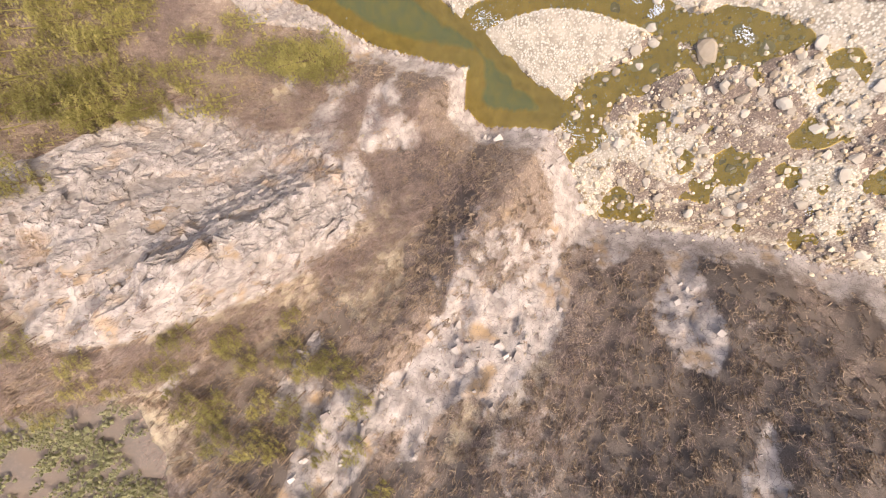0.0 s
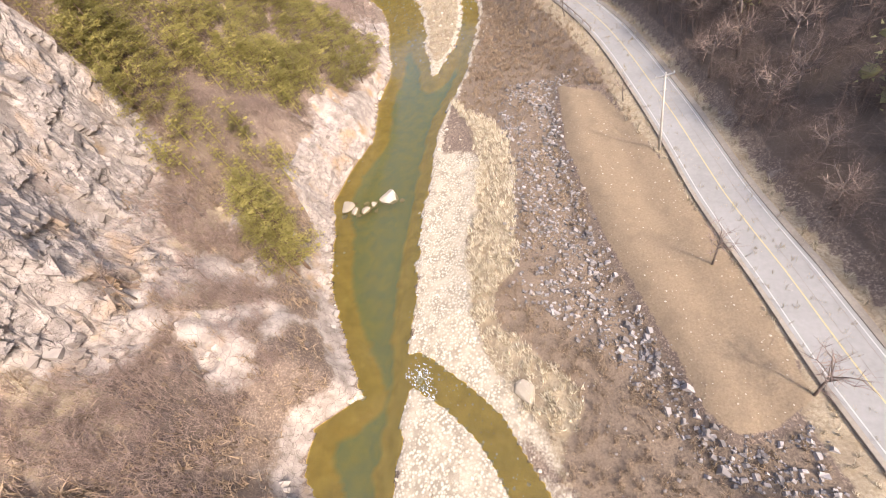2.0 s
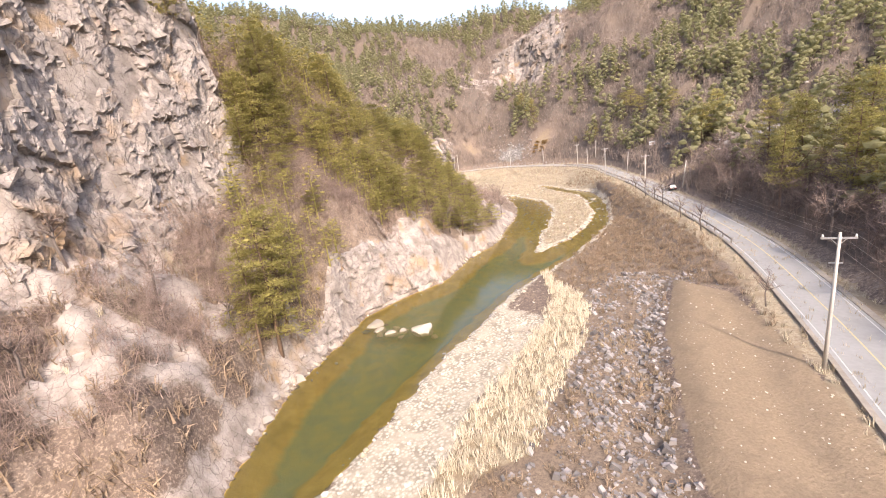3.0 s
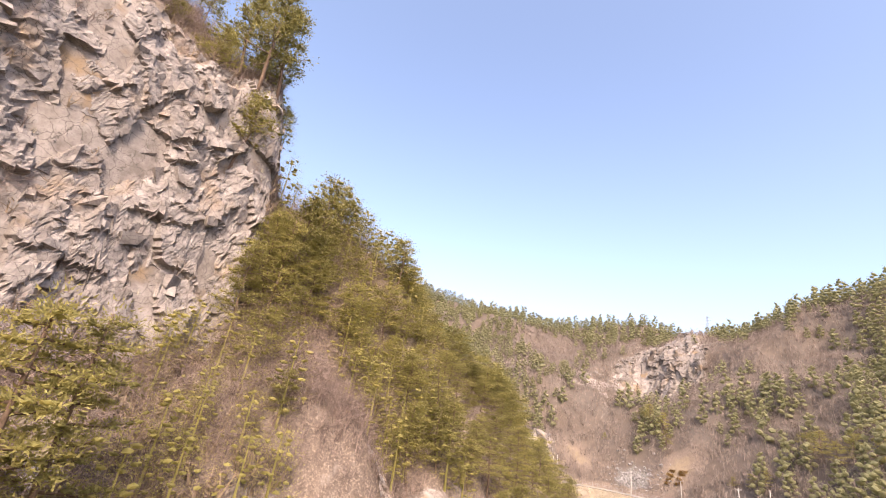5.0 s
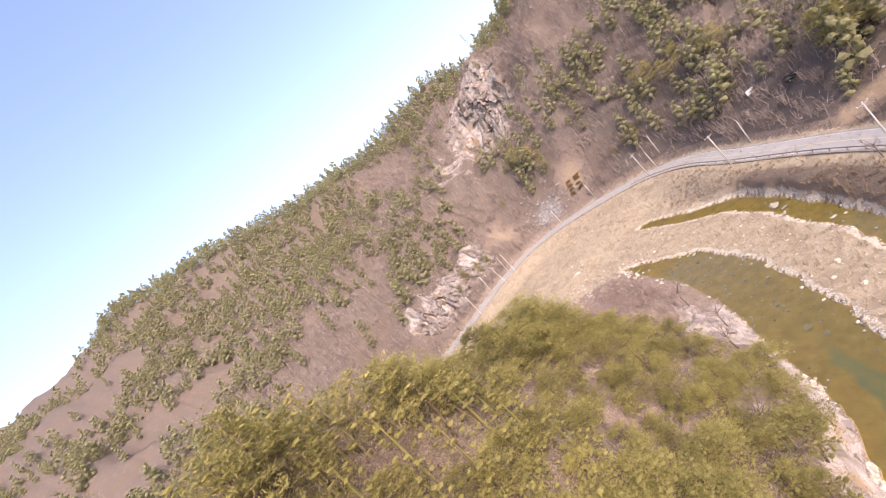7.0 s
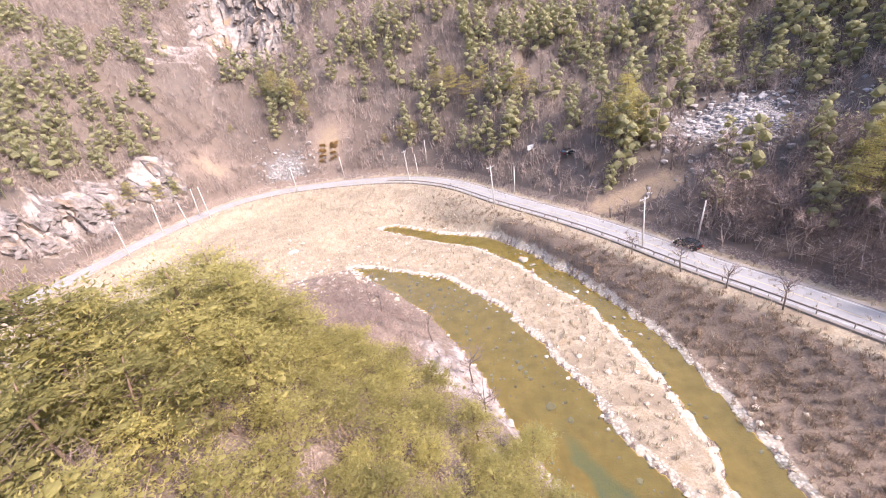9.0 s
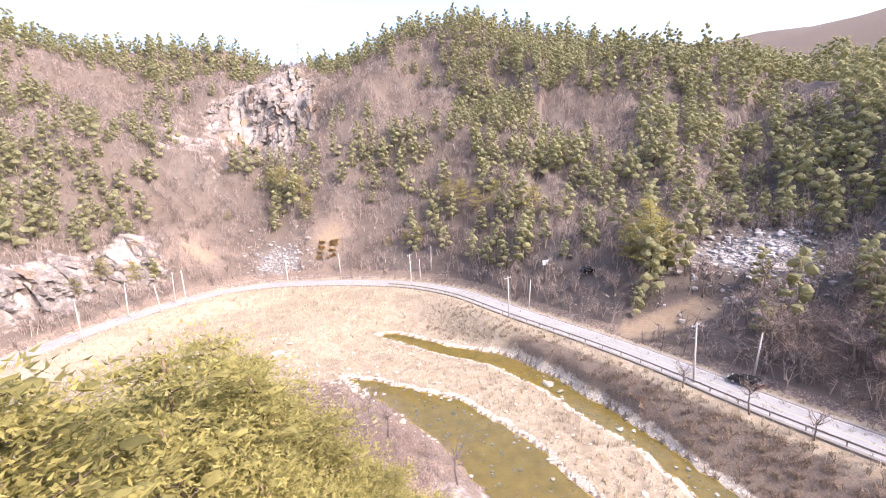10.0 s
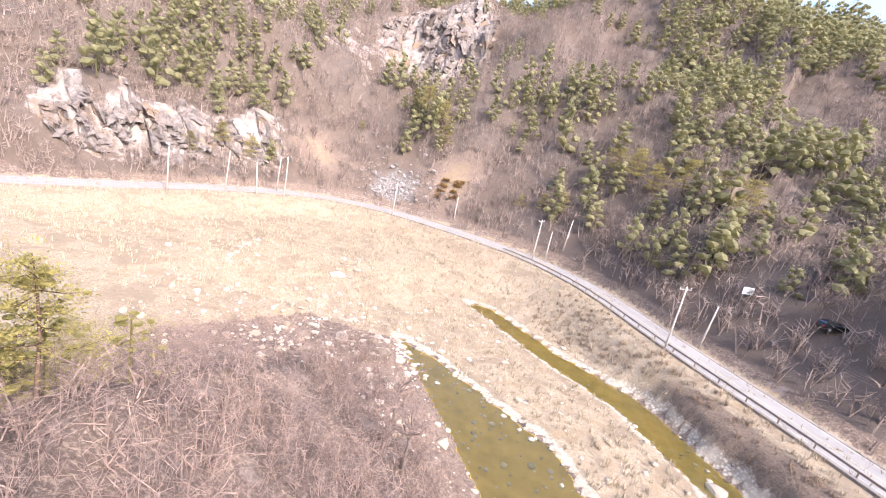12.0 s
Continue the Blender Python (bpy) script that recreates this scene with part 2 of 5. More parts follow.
STEEL = varied("galvanised_steel", (0.36, 0.34, 0.32), (0.52, 0.50, 0.48), 4, 0.45, 0.1, 0.7)
RUST = varied("weathered_rail", (0.19, 0.15, 0.12), (0.34, 0.28, 0.235), 4, 0.6, 0.2, 0.3)
FOAM = varied("white_water", (0.42, 0.45, 0.46), (0.80, 0.83, 0.86), 4, 0.6, 0.4)
CAR_PAINT = varied("dark_car_paint", (0.012, 0.013, 0.015), (0.02, 0.021, 0.023), 1, 0.25, 0, 0.2, 0.6)
CAR_GLASS = varied("car_glass", (0.02, 0.025, 0.03), (0.04, 0.045, 0.05), 1, 0.06, 0, 0.0, 0.8)
RUBBER = varied("tyre_rubber", (0.015, 0.015, 0.015), (0.03, 0.03, 0.03), 5, 0.9, 0.2)
LAMP = varied("lamp_glass", (0.55, 0.55, 0.53), (0.75, 0.75, 0.72), 5, 0.2, 0)
RED_LAMP = varied("red_lamp_glass", (0.28, 0.02, 0.015), (0.4, 0.03, 0.02), 5, 0.25, 0)
SIGN_FACE = varied("sign_face", (0.45, 0.50, 0.55), (0.62, 0.66, 0.70), 3, 0.5, 0)
HEDGE = leaf_material("brown_hedge", (0.14, 0.075, 0.02), (0.27, 0.16, 0.05))


# ---- mesh helpers ----
def mesh_of(name, verts, faces, material, smooth=False):
    me = bpy.data.meshes.new(name)
    me.from_pydata(verts if isinstance(verts, list) else verts.tolist(), [], faces if isinstance(faces, list) else faces.tolist())
    me.materials.append(material)
    if smooth:
        me.shade_smooth()
    return me


def part(name, bm_or_mesh, material, parent, label=""):
    me = bm_or_mesh
    if isinstance(me, bmesh.types.BMesh):
        me = bpy.data.meshes.new(name)
        bm_or_mesh.to_mesh(me)
        bm_or_mesh.free()
        me.materials.append(material)
    ob = new(name, me)
    ob.parent = parent
    if label:
        tagged(ob, label)
    return ob


class Soup:
    """Collects faces of many small shapes into one mesh."""

    def __init__(self):
        self.v, self.f, self.n = [], [], 0

    def add(self, verts, faces):
        verts = np.asarray(verts, float)
        self.v.append(verts)
        self.f.extend([tuple(i + self.n for i in f) for f in faces])
        self.n += len(verts)

    def mesh(self, name, material, smooth=False):
        return mesh_of(name, np.concatenate(self.v), self.f, material, smooth)


def tube(soup, points, radii, sides=6):
    """A tapered tube along points."""
    points = [Vector(p) for p in points]
    rings = []
    for i, p in enumerate(points):
        way = (points[min(i + 1, len(points) - 1)] - points[max(i - 1, 0)]).normalized()
        a = way.orthogonal().normalized()
        b = way.cross(a)
        rings.append([p + (a * math.cos(2 * math.pi * k / sides) + b * math.sin(2 * math.pi * k / sides)) * radii[i] for k in range(sides)])
    verts = [tuple(v) for ring in rings for v in ring]
    faces = []
    for i in range(len(points) - 1):
        for k in range(sides):
            j = (k + 1) % sides
            faces.append((i * sides + k, i * sides + j, (i + 1) * sides + j, (i + 1) * sides + k))
    faces.append(tuple(range(sides))[::-1])
    faces.append(tuple((len(points) - 1) * sides + k for k in range(sides)))
    soup.add(verts, faces)


def box(soup, centre, size, turn=0.0, taper=1.0):
    x, y, z = (s / 2 for s in size)
    c, s = math.cos(turn), math.sin(turn)
    verts = []
    for dz, k in ((-z, 1.0), (z, taper)):
        for dx, dy in ((-x, -y), (x, -y), (x, y), (-x, y)):
            verts.append((centre[0] + (dx * c - dy * s) * k, centre[1] + (dx * s + dy * c) * k, centre[2] + dz))
    soup.add(verts, [(3, 2, 1, 0), (4, 5, 6, 7), (0, 1, 5, 4), (1, 2, 6, 5), (2, 3, 7, 6), (3, 0, 4, 7)])


def ico(sub):
    bm = bmesh.new()
    bmesh.ops.create_icosphere(bm, subdivisions=sub, radius=1)
    v, f = np.array([p.co[:] for p in bm.verts]), [tuple(p.index for p in q.verts) for q in bm.faces]
    bm.free()
    return v, f


ICO1, ICO2 = ico(1), ico(2)


def rock_shape(rng, size, flat=0.7, sub=2, angular=0.5):
    """An angular stone: a ball cut by random planes."""
    v, f = ICO2 if sub == 2 else ICO1
    v = v * rng.uniform(0.8, 1.25, 3)
    for _ in range(15 if sub == 2 else 6):
        n = rng.normal(size=3)
        n /= np.linalg.norm(n)
        d = rng.uniform(0.38, 0.78) + (1 - angular) * 0.2
        over = v @ n - d
        v = v - np.outer(np.maximum(over, 0) * 0.92, n)
    v = v * (1 + 0.05 * rng.normal(size=(len(v), 1)))
    a = rng.uniform(0, 6.28)
    turn = np.array([[math.cos(a), -math.sin(a), 0], [math.sin(a), math.cos(a), 0], [0, 0, 1]])
    return (v * (1, 1, flat)) @ turn.T * size, f


# ---- noise on the plan ----
def lattice(ix, iy, seed):
    v = np.sin(ix * 127.1 + iy * 311.7 + seed * 74.7) * 43758.5453
    return v - np.floor(v)


def vnoise(x, y, seed=0):
    ix, iy = np.floor(x), np.floor(y)
    fx, fy = x - ix, y - iy
    fx, fy = fx * fx * (3 - 2 * fx), fy * fy * (3 - 2 * fy)
    a, b = lattice(ix, iy, seed), lattice(ix + 1, iy, seed)
    c, d = lattice(ix, iy + 1, seed), lattice(ix + 1, iy + 1, seed)
    return (a + (b - a) * fx) * (1 - fy) + (c + (d - c) * fx) * fy


def fbm(x, y, octaves=4, seed=0):
    total, amp, norm = 0, 1.0, 0.0
    for k in range(octaves):
        total = total + amp * vnoise(x * 2**k, y * 2**k, seed + k)
        norm += amp
        amp *= 0.5
    return total / norm


def cell(x, y, seed=0):
    """Distance to the nearest jittered seed, and that seed's own random number."""
    ix, iy = np.floor(x), np.floor(y)
    best, ident = np.full(np.shape(x), 9.0), np.zeros(np.shape(x))
    for dx in (-1, 0, 1):
        for dy in (-1, 0, 1):
            cx, cy = ix + dx, iy + dy
            px, py = cx + lattice(cx, cy, seed), cy + lattice(cx, cy, seed + 5)
            d = (px - x) ** 2 + (py - y) ** 2
            near = d < best
            best, ident = np.where(near, d, best), np.where(near, lattice(cx, cy, seed + 9), ident)
    return np.sqrt(best), ident


def facets(x, y, seed=0):
    """Cells that each lean their own way, as the faces of broken rock do."""
    ix, iy = np.floor(x), np.floor(y)
    best, out = np.full(np.shape(x), 9.0), np.zeros(np.shape(x))
    for dx in (-1, 0, 1):
        for dy in (-1, 0, 1):
            cx, cy = ix + dx, iy + dy
            px, py = cx + lattice(cx, cy, seed), cy + lattice(cx, cy, seed + 5)
            d = (px - x) ** 2 + (py - y) ** 2
            lean = (lattice(cx, cy, seed + 9) - 0.5) + (x - px) * (lattice(cx, cy, seed + 11) - 0.5) * 1.6 + (y - py) * (lattice(cx, cy, seed + 13) - 0.7) * 1.6
            out, best = np.where(d < best, lean, out), np.minimum(d, best)
    return out


def smooth(a, b, x):
    t = np.clip((x - a) / (b - a), 0, 1)
    return t * t * (3 - 2 * t)


def distance(line, x, y, closed=False):
    """Distance to a polyline."""
    best = np.full(np.shape(x), 1e12)
    pairs = list(zip(line[:-1], line[1:])) + ([(line[-1], line[0])] if closed else [])
    for (ax, ay), (bx, by) in pairs:
        ux, uy = bx - ax, by - ay
        t = np.clip(((x - ax) * ux + (y - ay) * uy) / (ux * ux + uy * uy), 0, 1)
        best = np.minimum(best, (x - ax - t * ux) ** 2 + (y - ay - t * uy) ** 2)
    return np.sqrt(best)


def inside(poly, x, y):
    hit = np.zeros(np.shape(x), bool)
    for (ax, ay), (bx, by) in zip(poly, poly[1:] + poly[:1]):
        if ay != by:
            hit ^= ((ay > y) != (by > y)) & (x < (bx - ax) * (y - ay) / (by - ay) + ax)
    return hit


def depth_in(poly, x, y):
    """Distance to a polygon's edge, positive inside."""
    return distance(poly, x, y, True) * np.where(inside(poly, x, y), 1, -1)


def blob(x, y, cx, cy, rx, ry=None):
    return np.exp(-(((x - cx) / rx) ** 2 + ((y - cy) / (ry or rx)) ** 2))


# ---- the plan, in metres ----
# The foot of the rocky spur along the river, and its other side.
FOOT = [(63.9, -156.2), (25.6, -78.1), (8.5, -52.5), (2.7, -46.9), (-5.1, -38.1), (-13.3, -31.8), (-19.9, -27.0), (-23.9, -23.3), (-21.6, -14.8), (-20.3, -5.8), (-24.6, -2.0), (-30.5, 2.1), (-32.4, 7.8), (-27.0, 13.2), (-31.7, 18.2), (-35.5, 23.0), (-40.5, 29.5), (-45.3, 39.8), (-50.1, 48.3), (-50.8, 58.2), (-48.8, 67.0), (-53.7, 81.6), (-55.1, 94.4), (-61.8, 109.3), (-67.6, 122.1), (-75.0, 134.9), (-81.9, 142.7), (-95.8, 156.2), (-107.9, 153.4)]
WEST = [(-107.9, 153.4), (-117.0, 136.3), (-118.0, 113.6), (-110.0, 84.0), (-103.0, 62.0), (-106.0, 35.5), (-116.0, -14.2), (-130.0, -85.2), (-142.0, -170.4)]
POOL = [(-20.3, -5.8), (-24.6, -2.0), (-30.5, 2.1), (-32.4, 7.8), (-27.0, 13.2), (-31.7, 18.2), (-35.5, 23.0), (-40.5, 29.5), (-45.3, 39.8), (-50.1, 48.3), (-50.8, 58.2), (-48.8, 67.0), (-53.7, 81.6), (-55.1, 94.4), (-61.8, 109.3), (-67.6, 122.1), (-75.0, 134.9), (-81.9, 142.7), (-95.8, 157.6), (-84.5, 153.4), (-72.4, 147.7), (-66.0, 140.6), (-61.1, 134.9), (-56.1, 125.0), (-51.7, 115.0), (-48.7, 105.1), (-44.7, 98.0), (-41.2, 89.5), (-39.5, 102.2), (-40.9, 115.0), (-43.7, 126.4), (-46.6, 133.5), (-51.0, 140.3), (-56.4, 151.1), (-65.2, 160.9), (-77.4, 168.3), (-92.7, 179.6), (-87.6, 180.6), (-73.3, 170.3), (-61.6, 165.4), (-52.8, 154.1), (-45.9, 142.0), (-42.9, 134.9), (-39.5, 127.8), (-36.6, 119.3), (-35.2, 107.9), (-32.7, 92.3), (-33.4, 75.3), (-31.8, 62.5), (-28.7, 46.9), (-26.3, 36.2), (-24.1, 28.4), (-22.4, 22.0), (-20.4, 16.3), (-18.7, 6.4), (-16.2, -1.0), (-14.9, -5.1)]
RAPIDS = [(-20.3, -5.8), (-17.8, -4.8), (-12.8, 0.0), (-4.3, -1.4), (3.8, 0.9), (10.6, -5.7), (15.3, -12.8), (19.9, -20.9), (24.0, -28.4), (30.7, -38.9), (48.3, -71.0), (78.1, -156.2), (56.8, -159.0), (19.9, -68.2), (8.5, -52.5), (2.7, -46.9), (-5.1, -38.1), (-13.3, -31.8), (-19.9, -27.0), (-23.9, -23.3), (-21.6, -14.8)]
SIDE = [(-20.7, 18.5), (-14.2, 15.9), (-8.5, 12.8), (-2.8, 7.1), (0.7, 2.1), (4.3, -4.3), (9.2, -9.2)]
BANK = [(78.1, -156.2), (48.3, -71.0), (30.7, -38.9), (19.9, -20.9), (10.6, -5.7), (3.8, 3.4), (-2.8, 11.4), (-11.4, 17.3), (-20.4, 19.2), (-22.4, 22.0), (-26.3, 36.2), (-31.8, 62.5), (-33.4, 75.3), (-32.7, 92.3), (-35.2, 107.9), (-36.6, 119.3), (-42.9, 134.9), (-45.9, 142.0), (-52.8, 154.1), (-61.6, 165.4), (-73.3, 170.3), (-87.6, 180.6), (-102.2, 159.0), (-113.6, 150.5)]
# The side of the road that faces the river.
ROAD_SIDE = [(88.0, -113.6), (63.9, -62.5), (46.9, -31.2), (37.5, -12.4), (32.5, -2.3), (26.4, 12.8), (22.4, 21.3), (17.8, 32.9), (13.1, 44.0), (5.7, 65.3), (-4.8, 90.9), (-20.9, 118.6), (-29.8, 132.1), (-38.3, 146.5), (-45.9, 157.6), (-60.1, 176.1), (-72.4, 193.1), (-85.9, 204.2), (-99.4, 209.2), (-117.9, 212.3), (-133.5, 212.3), (-146.3, 207.3), (-154.8, 197.4), (-161.2, 181.8), (-166.1, 161.9), (-171.8, 142.0), (-181.8, 116.4), (-198.8, 78.1), (-213.0, 14.2), (-220.1, -85.2)]
FIELD = [(-9.2, 75.7), (-5.4, 57.8), (2.1, 39.2), (7.2, 29.4), (10.6, 22.9), (12.5, 18.5), (15.2, 15.9), (18.2, 17.0), (21.3, 20.4), (20.3, 24.4), (17.6, 31.9), (13.1, 42.6), (6.5, 57.5), (-1.0, 71.0)]
RIDGE = [(-1400, -300), (-700, 60), (-520, 180), (-400, 265), (-330, 320), (-280, 360), (-231, 400), (-190, 404), (-170, 405), (-145, 402), (-100, 395), (-55, 392), (0, 388), (110, 330), (180, 230), (210, 100), (200, -60), (260, -400)]
RIDGE_HEIGHT = [195, 192, 184, 153, 130, 126, 134, 111, 118, 115, 134, 137, 124, 84, 76, 82, 88, 100]
CREST_Y = [-200, -60, -35, 2, 16, 30, 42, 50, 60, 72, 83, 97, 107, 117, 130, 145, 160, 400]
CREST_Z = [72, 72, 68, 65, 63, 63, 61, 52, 44, 37.5, 31, 24, 20, 16, 11, 5, 3, 3]


def side_of(line, x, y):
    """Positive on the left of a line that is followed from its start."""
    best, sign = np.full(np.shape(x), 1e12), np.ones(np.shape(x))
    for (ax, ay), (bx, by) in zip(line[:-1], line[1:]):
        ux, uy = bx - ax, by - ay
        t = np.clip(((x - ax) * ux + (y - ay) * uy) / (ux * ux + uy * uy), 0, 1)
        d = (x - ax - t * ux) ** 2 + (y - ay - t * uy) ** 2
        c = np.sign(ux * (y - ay) - uy * (x - ax))
        sign, best = np.where(d < best - 1e-6, c, sign), np.minimum(best, d)
    return sign * np.sqrt(best)


def along(line, values, x, y):
    """The value at the nearest point of a line."""
    best, out = np.full(np.shape(x), 1e12), np.zeros(np.shape(x))
    for (ax, ay), (bx, by), va, vb in zip(line[:-1], line[1:], values[:-1], values[1:]):
        ux, uy = bx - ax, by - ay
        t = np.clip(((x - ax) * ux + (y - ay) * uy) / (ux * ux + uy * uy), 0, 1)
        d = (x - ax - t * ux) ** 2 + (y - ay - t * uy) ** 2
        near = d < best
        out, best = np.where(near, va + (vb - va) * t, out), np.where(near, d, best)
    return out


def offset(line, d):
    """The line moved d metres to its right."""
    out = []
    for i, (x, y) in enumerate(line):
        (ax, ay), (bx, by) = line[max(i - 1, 0)], line[min(i + 1, len(line) - 1)]
        s = math.hypot(bx - ax, by - ay)
        out.append((x + d * (by - ay) / s, y - d * (bx - ax) / s))
    return out


def refined(line, step):
    """The line as a smooth curve with points about a step apart."""
    pts = [Vector((*p, 0)) for p in line]
    pts = [2 * pts[0] - pts[1], *pts, 2 * pts[-1] - pts[-2]]
    out = []
    for p0, p1, p2, p3 in zip(pts, pts[1:], pts[2:], pts[3:]):
        n = max(1, round((p2 - p1).length / step))
        for k in range(n):
            t = k / n
            q = 0.5 * (2 * p1 + (p2 - p0) * t + (2 * p0 - 5 * p1 + 4 * p2 - p3) * t * t + (3 * p1 - p0 - 3 * p2 + p3) * t**3)
            out.append((q.x, q.y))
    out.append(tuple(line[-1]))
    return out


ROAD_Z, ROAD_WIDTH = 5.4, 5.9
ROAD_SIDE = refined(ROAD_SIDE, 6.0)
ROAD_MID = offset(ROAD_SIDE, ROAD_WIDTH / 2)


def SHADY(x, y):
    """Bare wood south of the spur's low rib, where shade is toned into the ground."""
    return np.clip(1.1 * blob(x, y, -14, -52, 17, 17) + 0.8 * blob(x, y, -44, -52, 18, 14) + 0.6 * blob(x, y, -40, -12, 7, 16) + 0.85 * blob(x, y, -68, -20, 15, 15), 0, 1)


def terrain(x, y, fine=True):
    """Height of the ground, and how far it is of each kind."""
    x, y = np.asarray(x, float), np.asarray(y, float)
    wob = (fbm(x / 9, y / 9, 3, 3) - 0.5) * 2.5
    d_foot = side_of(FOOT, x, y) + wob * 0.8
    d_west = side_of(WEST, x, y)
    d_pool = depth_in(POOL, x, y) + wob * 0.35 + (fbm(x / 2.2, y / 2.2, 2, 8) - 0.5) * 1.4
    d_rapids = depth_in(RAPIDS, x, y)
    d_road = side_of(ROAD_MID, x, y)
    d_bank = -side_of(BANK, x, y) + wob
    kinds = {}

    # the flood plain and its bars
    plain = 0.35 + 2.0 * smooth(1, 20, d_bank) + (fbm(x / 12, y / 12, 3, 4) - 0.5) * 1.0 * smooth(0, 8, d_bank)
    near_road = smooth(15, 4.6, d_road)
    z = plain + (ROAD_Z - 0.30 - plain) * near_road
    field = depth_in(FIELD, x, y)
    z = z + (4.5 + 0.01 * (field) - z) * smooth(-3, 3, field) * (1 - smooth(0.5, 1.0, near_road))
    z = z + (fbm(x / 1.7, y / 1.7, 2, 14) - 0.5) * 0.5 * smooth(2, 12, d_bank) * (1 - near_road) * (1 - smooth(-2, 1, field))

    # the slopes beyond the road
    out = -d_road - ROAD_WIDTH / 2 - 2.4
    d_ridge = -side_of(RIDGE, x, y)
    top = along(RIDGE, RIDGE_HEIGHT, x, y)
    u = np.clip(out, 0, None) / (np.clip(out, 0, None) + np.clip(d_ridge, 0, None) + 1e-3)
    hill = ROAD_Z - 0.3 + (top - ROAD_Z) * np.clip(u, 0, 1) ** 0.88
    hill = np.where(d_ridge < 0, top + 0.25 * d_ridge, hill)
    hill = np.maximum(hill, np.where(d_ridge < -60, 215 * smooth(-120, -560, d_ridge) * smooth(-250, 200, x) + 30 * (fbm(x / 90, y / 90, 3, 27) - 0.5), -99))
    spurs = (fbm(x / 60, y / 60, 4, 21) - 0.5) * 46 * smooth(5, 60, out) * smooth(-20, 50, d_ridge)
    hill = hill + spurs + (fbm(x / 9, y / 9, 3, 31) - 0.5) * 4 * smooth(2, 20, out)
    crag = blob(x, y, -172, 318, 25, 34)
    hill = hill + 13 * np.tanh((y - 322 - 0.12 * (x + 172)) / 5) * crag
    low_crag = np.clip(blob(x, y, -183, 186, 9, 13) + blob(x, y, -175, 208, 9, 10) + blob(x, y, -189, 168, 9, 12), 0, 1)
    hill = hill + 5.0 * np.tanh((out - 10) / 2.2) * low_crag
    # a gully with a track in front of the large block field
    hill = hill - 3 * blob(x, y, -26, 162, 12, 5)
    z = np.where(out > 0, hill, z)

    # the spur
    crest = np.interp(y, CREST_Y, CREST_Z)
    half = 60 - 34 * smooth(30, 58, y) - 12 * smooth(-5, -45, y)
    ue, uw = np.clip(d_foot / half, 0, 1.15), np.clip(d_west / 31, 0, 1.2)
    pe = 0.09 * smooth(0, 0.07, ue) + 0.91 * np.clip(ue, 0, 1) ** 1.05 - 0.12 * np.clip(ue - 1, 0, 1)
    pw = 1.0 * smooth(0, 1.05, uw)
    spur = crest * np.minimum(pe, pw) + (fbm(x / 16, y / 16, 4, 41) - 0.5) * 13 * smooth(0, 0.5, np.minimum(ue, uw)) * (0.35 + 0.65 * smooth(20, 45, crest))
    # the upright cliff above the brushy foot, and the low face at the water
    scar = smooth(-2, 12, y) * smooth(46, 38, y)
    spur = spur + 30 * smooth(20, 25, d_foot + 4 * smooth(20, 8, y)) * smooth(62, 34, d_foot) * scar
    spur = spur + 4.0 * smooth(0.4, 2.6, d_foot) * smooth(17, 6, d_foot) * smooth(38, 44, y) * smooth(62, 54, y)
    ledge = fbm(x / 13, y / 13, 3, 52)
    rock = smooth(0.57, 0.68, ledge) * 0.7
    rock = rock + 1.0 * blob(x, y, -57, 14, 10, 13) + 0.8 * blob(x, y, -52, 68, 9, 12) + 0.5 * blob(x, y, -30, -14, 8, 13) + 0.45 * blob(x, y, -38, -38, 9, 20)
    rock = rock + 1.1 * smooth(16.5, 19.5, d_foot + 4 * smooth(20, 8, y)) * smooth(33, 28, d_foot) * scar + 0.45 * blob(x, y, -47, 23, 4, 5)
    rock = rock + 0.8 * smooth(3.5 + 1.2 * smooth(38, 44, y) * smooth(62, 54, y), 0.5, d_foot) * smooth(130, 105, y)
    rock = rock * (1 - 0.9 * smooth(48, 60, y) * smooth(6, 11, d_foot))
    rock = np.clip(rock, 0, 1.2) * (d_foot > -0.5) * (d_west > 0) * smooth(140, 110, y)
    # ribs and gullies run down the slope
    rib = 5.0 * blob(x, y, -28, -10, 7, 10) + 6.5 * blob(x, y, -38, -32, 9, 16)
    spur = spur + rib * smooth(1, 9, d_foot)
    if fine:
        warp = (fbm(x / 5, y / 5, 3, 61) - 0.5) * 3.4
        _, block = cell((x + warp) / 4.6, (y - warp) / 3.4, 71)
        _, small = cell((x + warp) / 1.9, (y + warp) / 1.6, 73)
        step = 3.6
        q = spur / step + (fbm(x / 7, y / 7, 2, 66) - 0.5) * 1.6
        stair = (np.floor(q) + smooth(0.25, 0.75, q - np.floor(q)) - q) * step
        spur = spur + np.clip(rock, 0, 1) * (stair * 0.85 + (block - 0.5) * 2.4 + (small - 0.5) * 1.3) * smooth(0.5, 6, d_foot)
        spur = spur + (fbm(x / 2.6, y / 2.6, 3, 77) - 0.5) * 2.0 * smooth(0.3, 4, d_foot)
        far_rock = np.clip(crag * 1.3 + low_crag, 0, 1) * (out > 3)
        _, big = cell(x / 7 + warp * 0.1, y / 9, 81)
        z = z + far_rock * (big - 0.5) * 6
    on_spur = (d_foot > 0) & (d_west > 0)
    z = np.where(on_spur, np.maximum(spur, 0.3), z)
    behind = (d_foot > -1) & (d_west <= 0)
    z = np.where(behind, np.where(d_road > 0, 1.2 + 2.0 * smooth(60, 5, d_road), z), z)

    # water: the pools, the rapids and the side channel
    bed = -0.25 - (0.35 + 1.25 * smooth(122, 94, y)) * smooth(0.6, 5.4, d_pool)
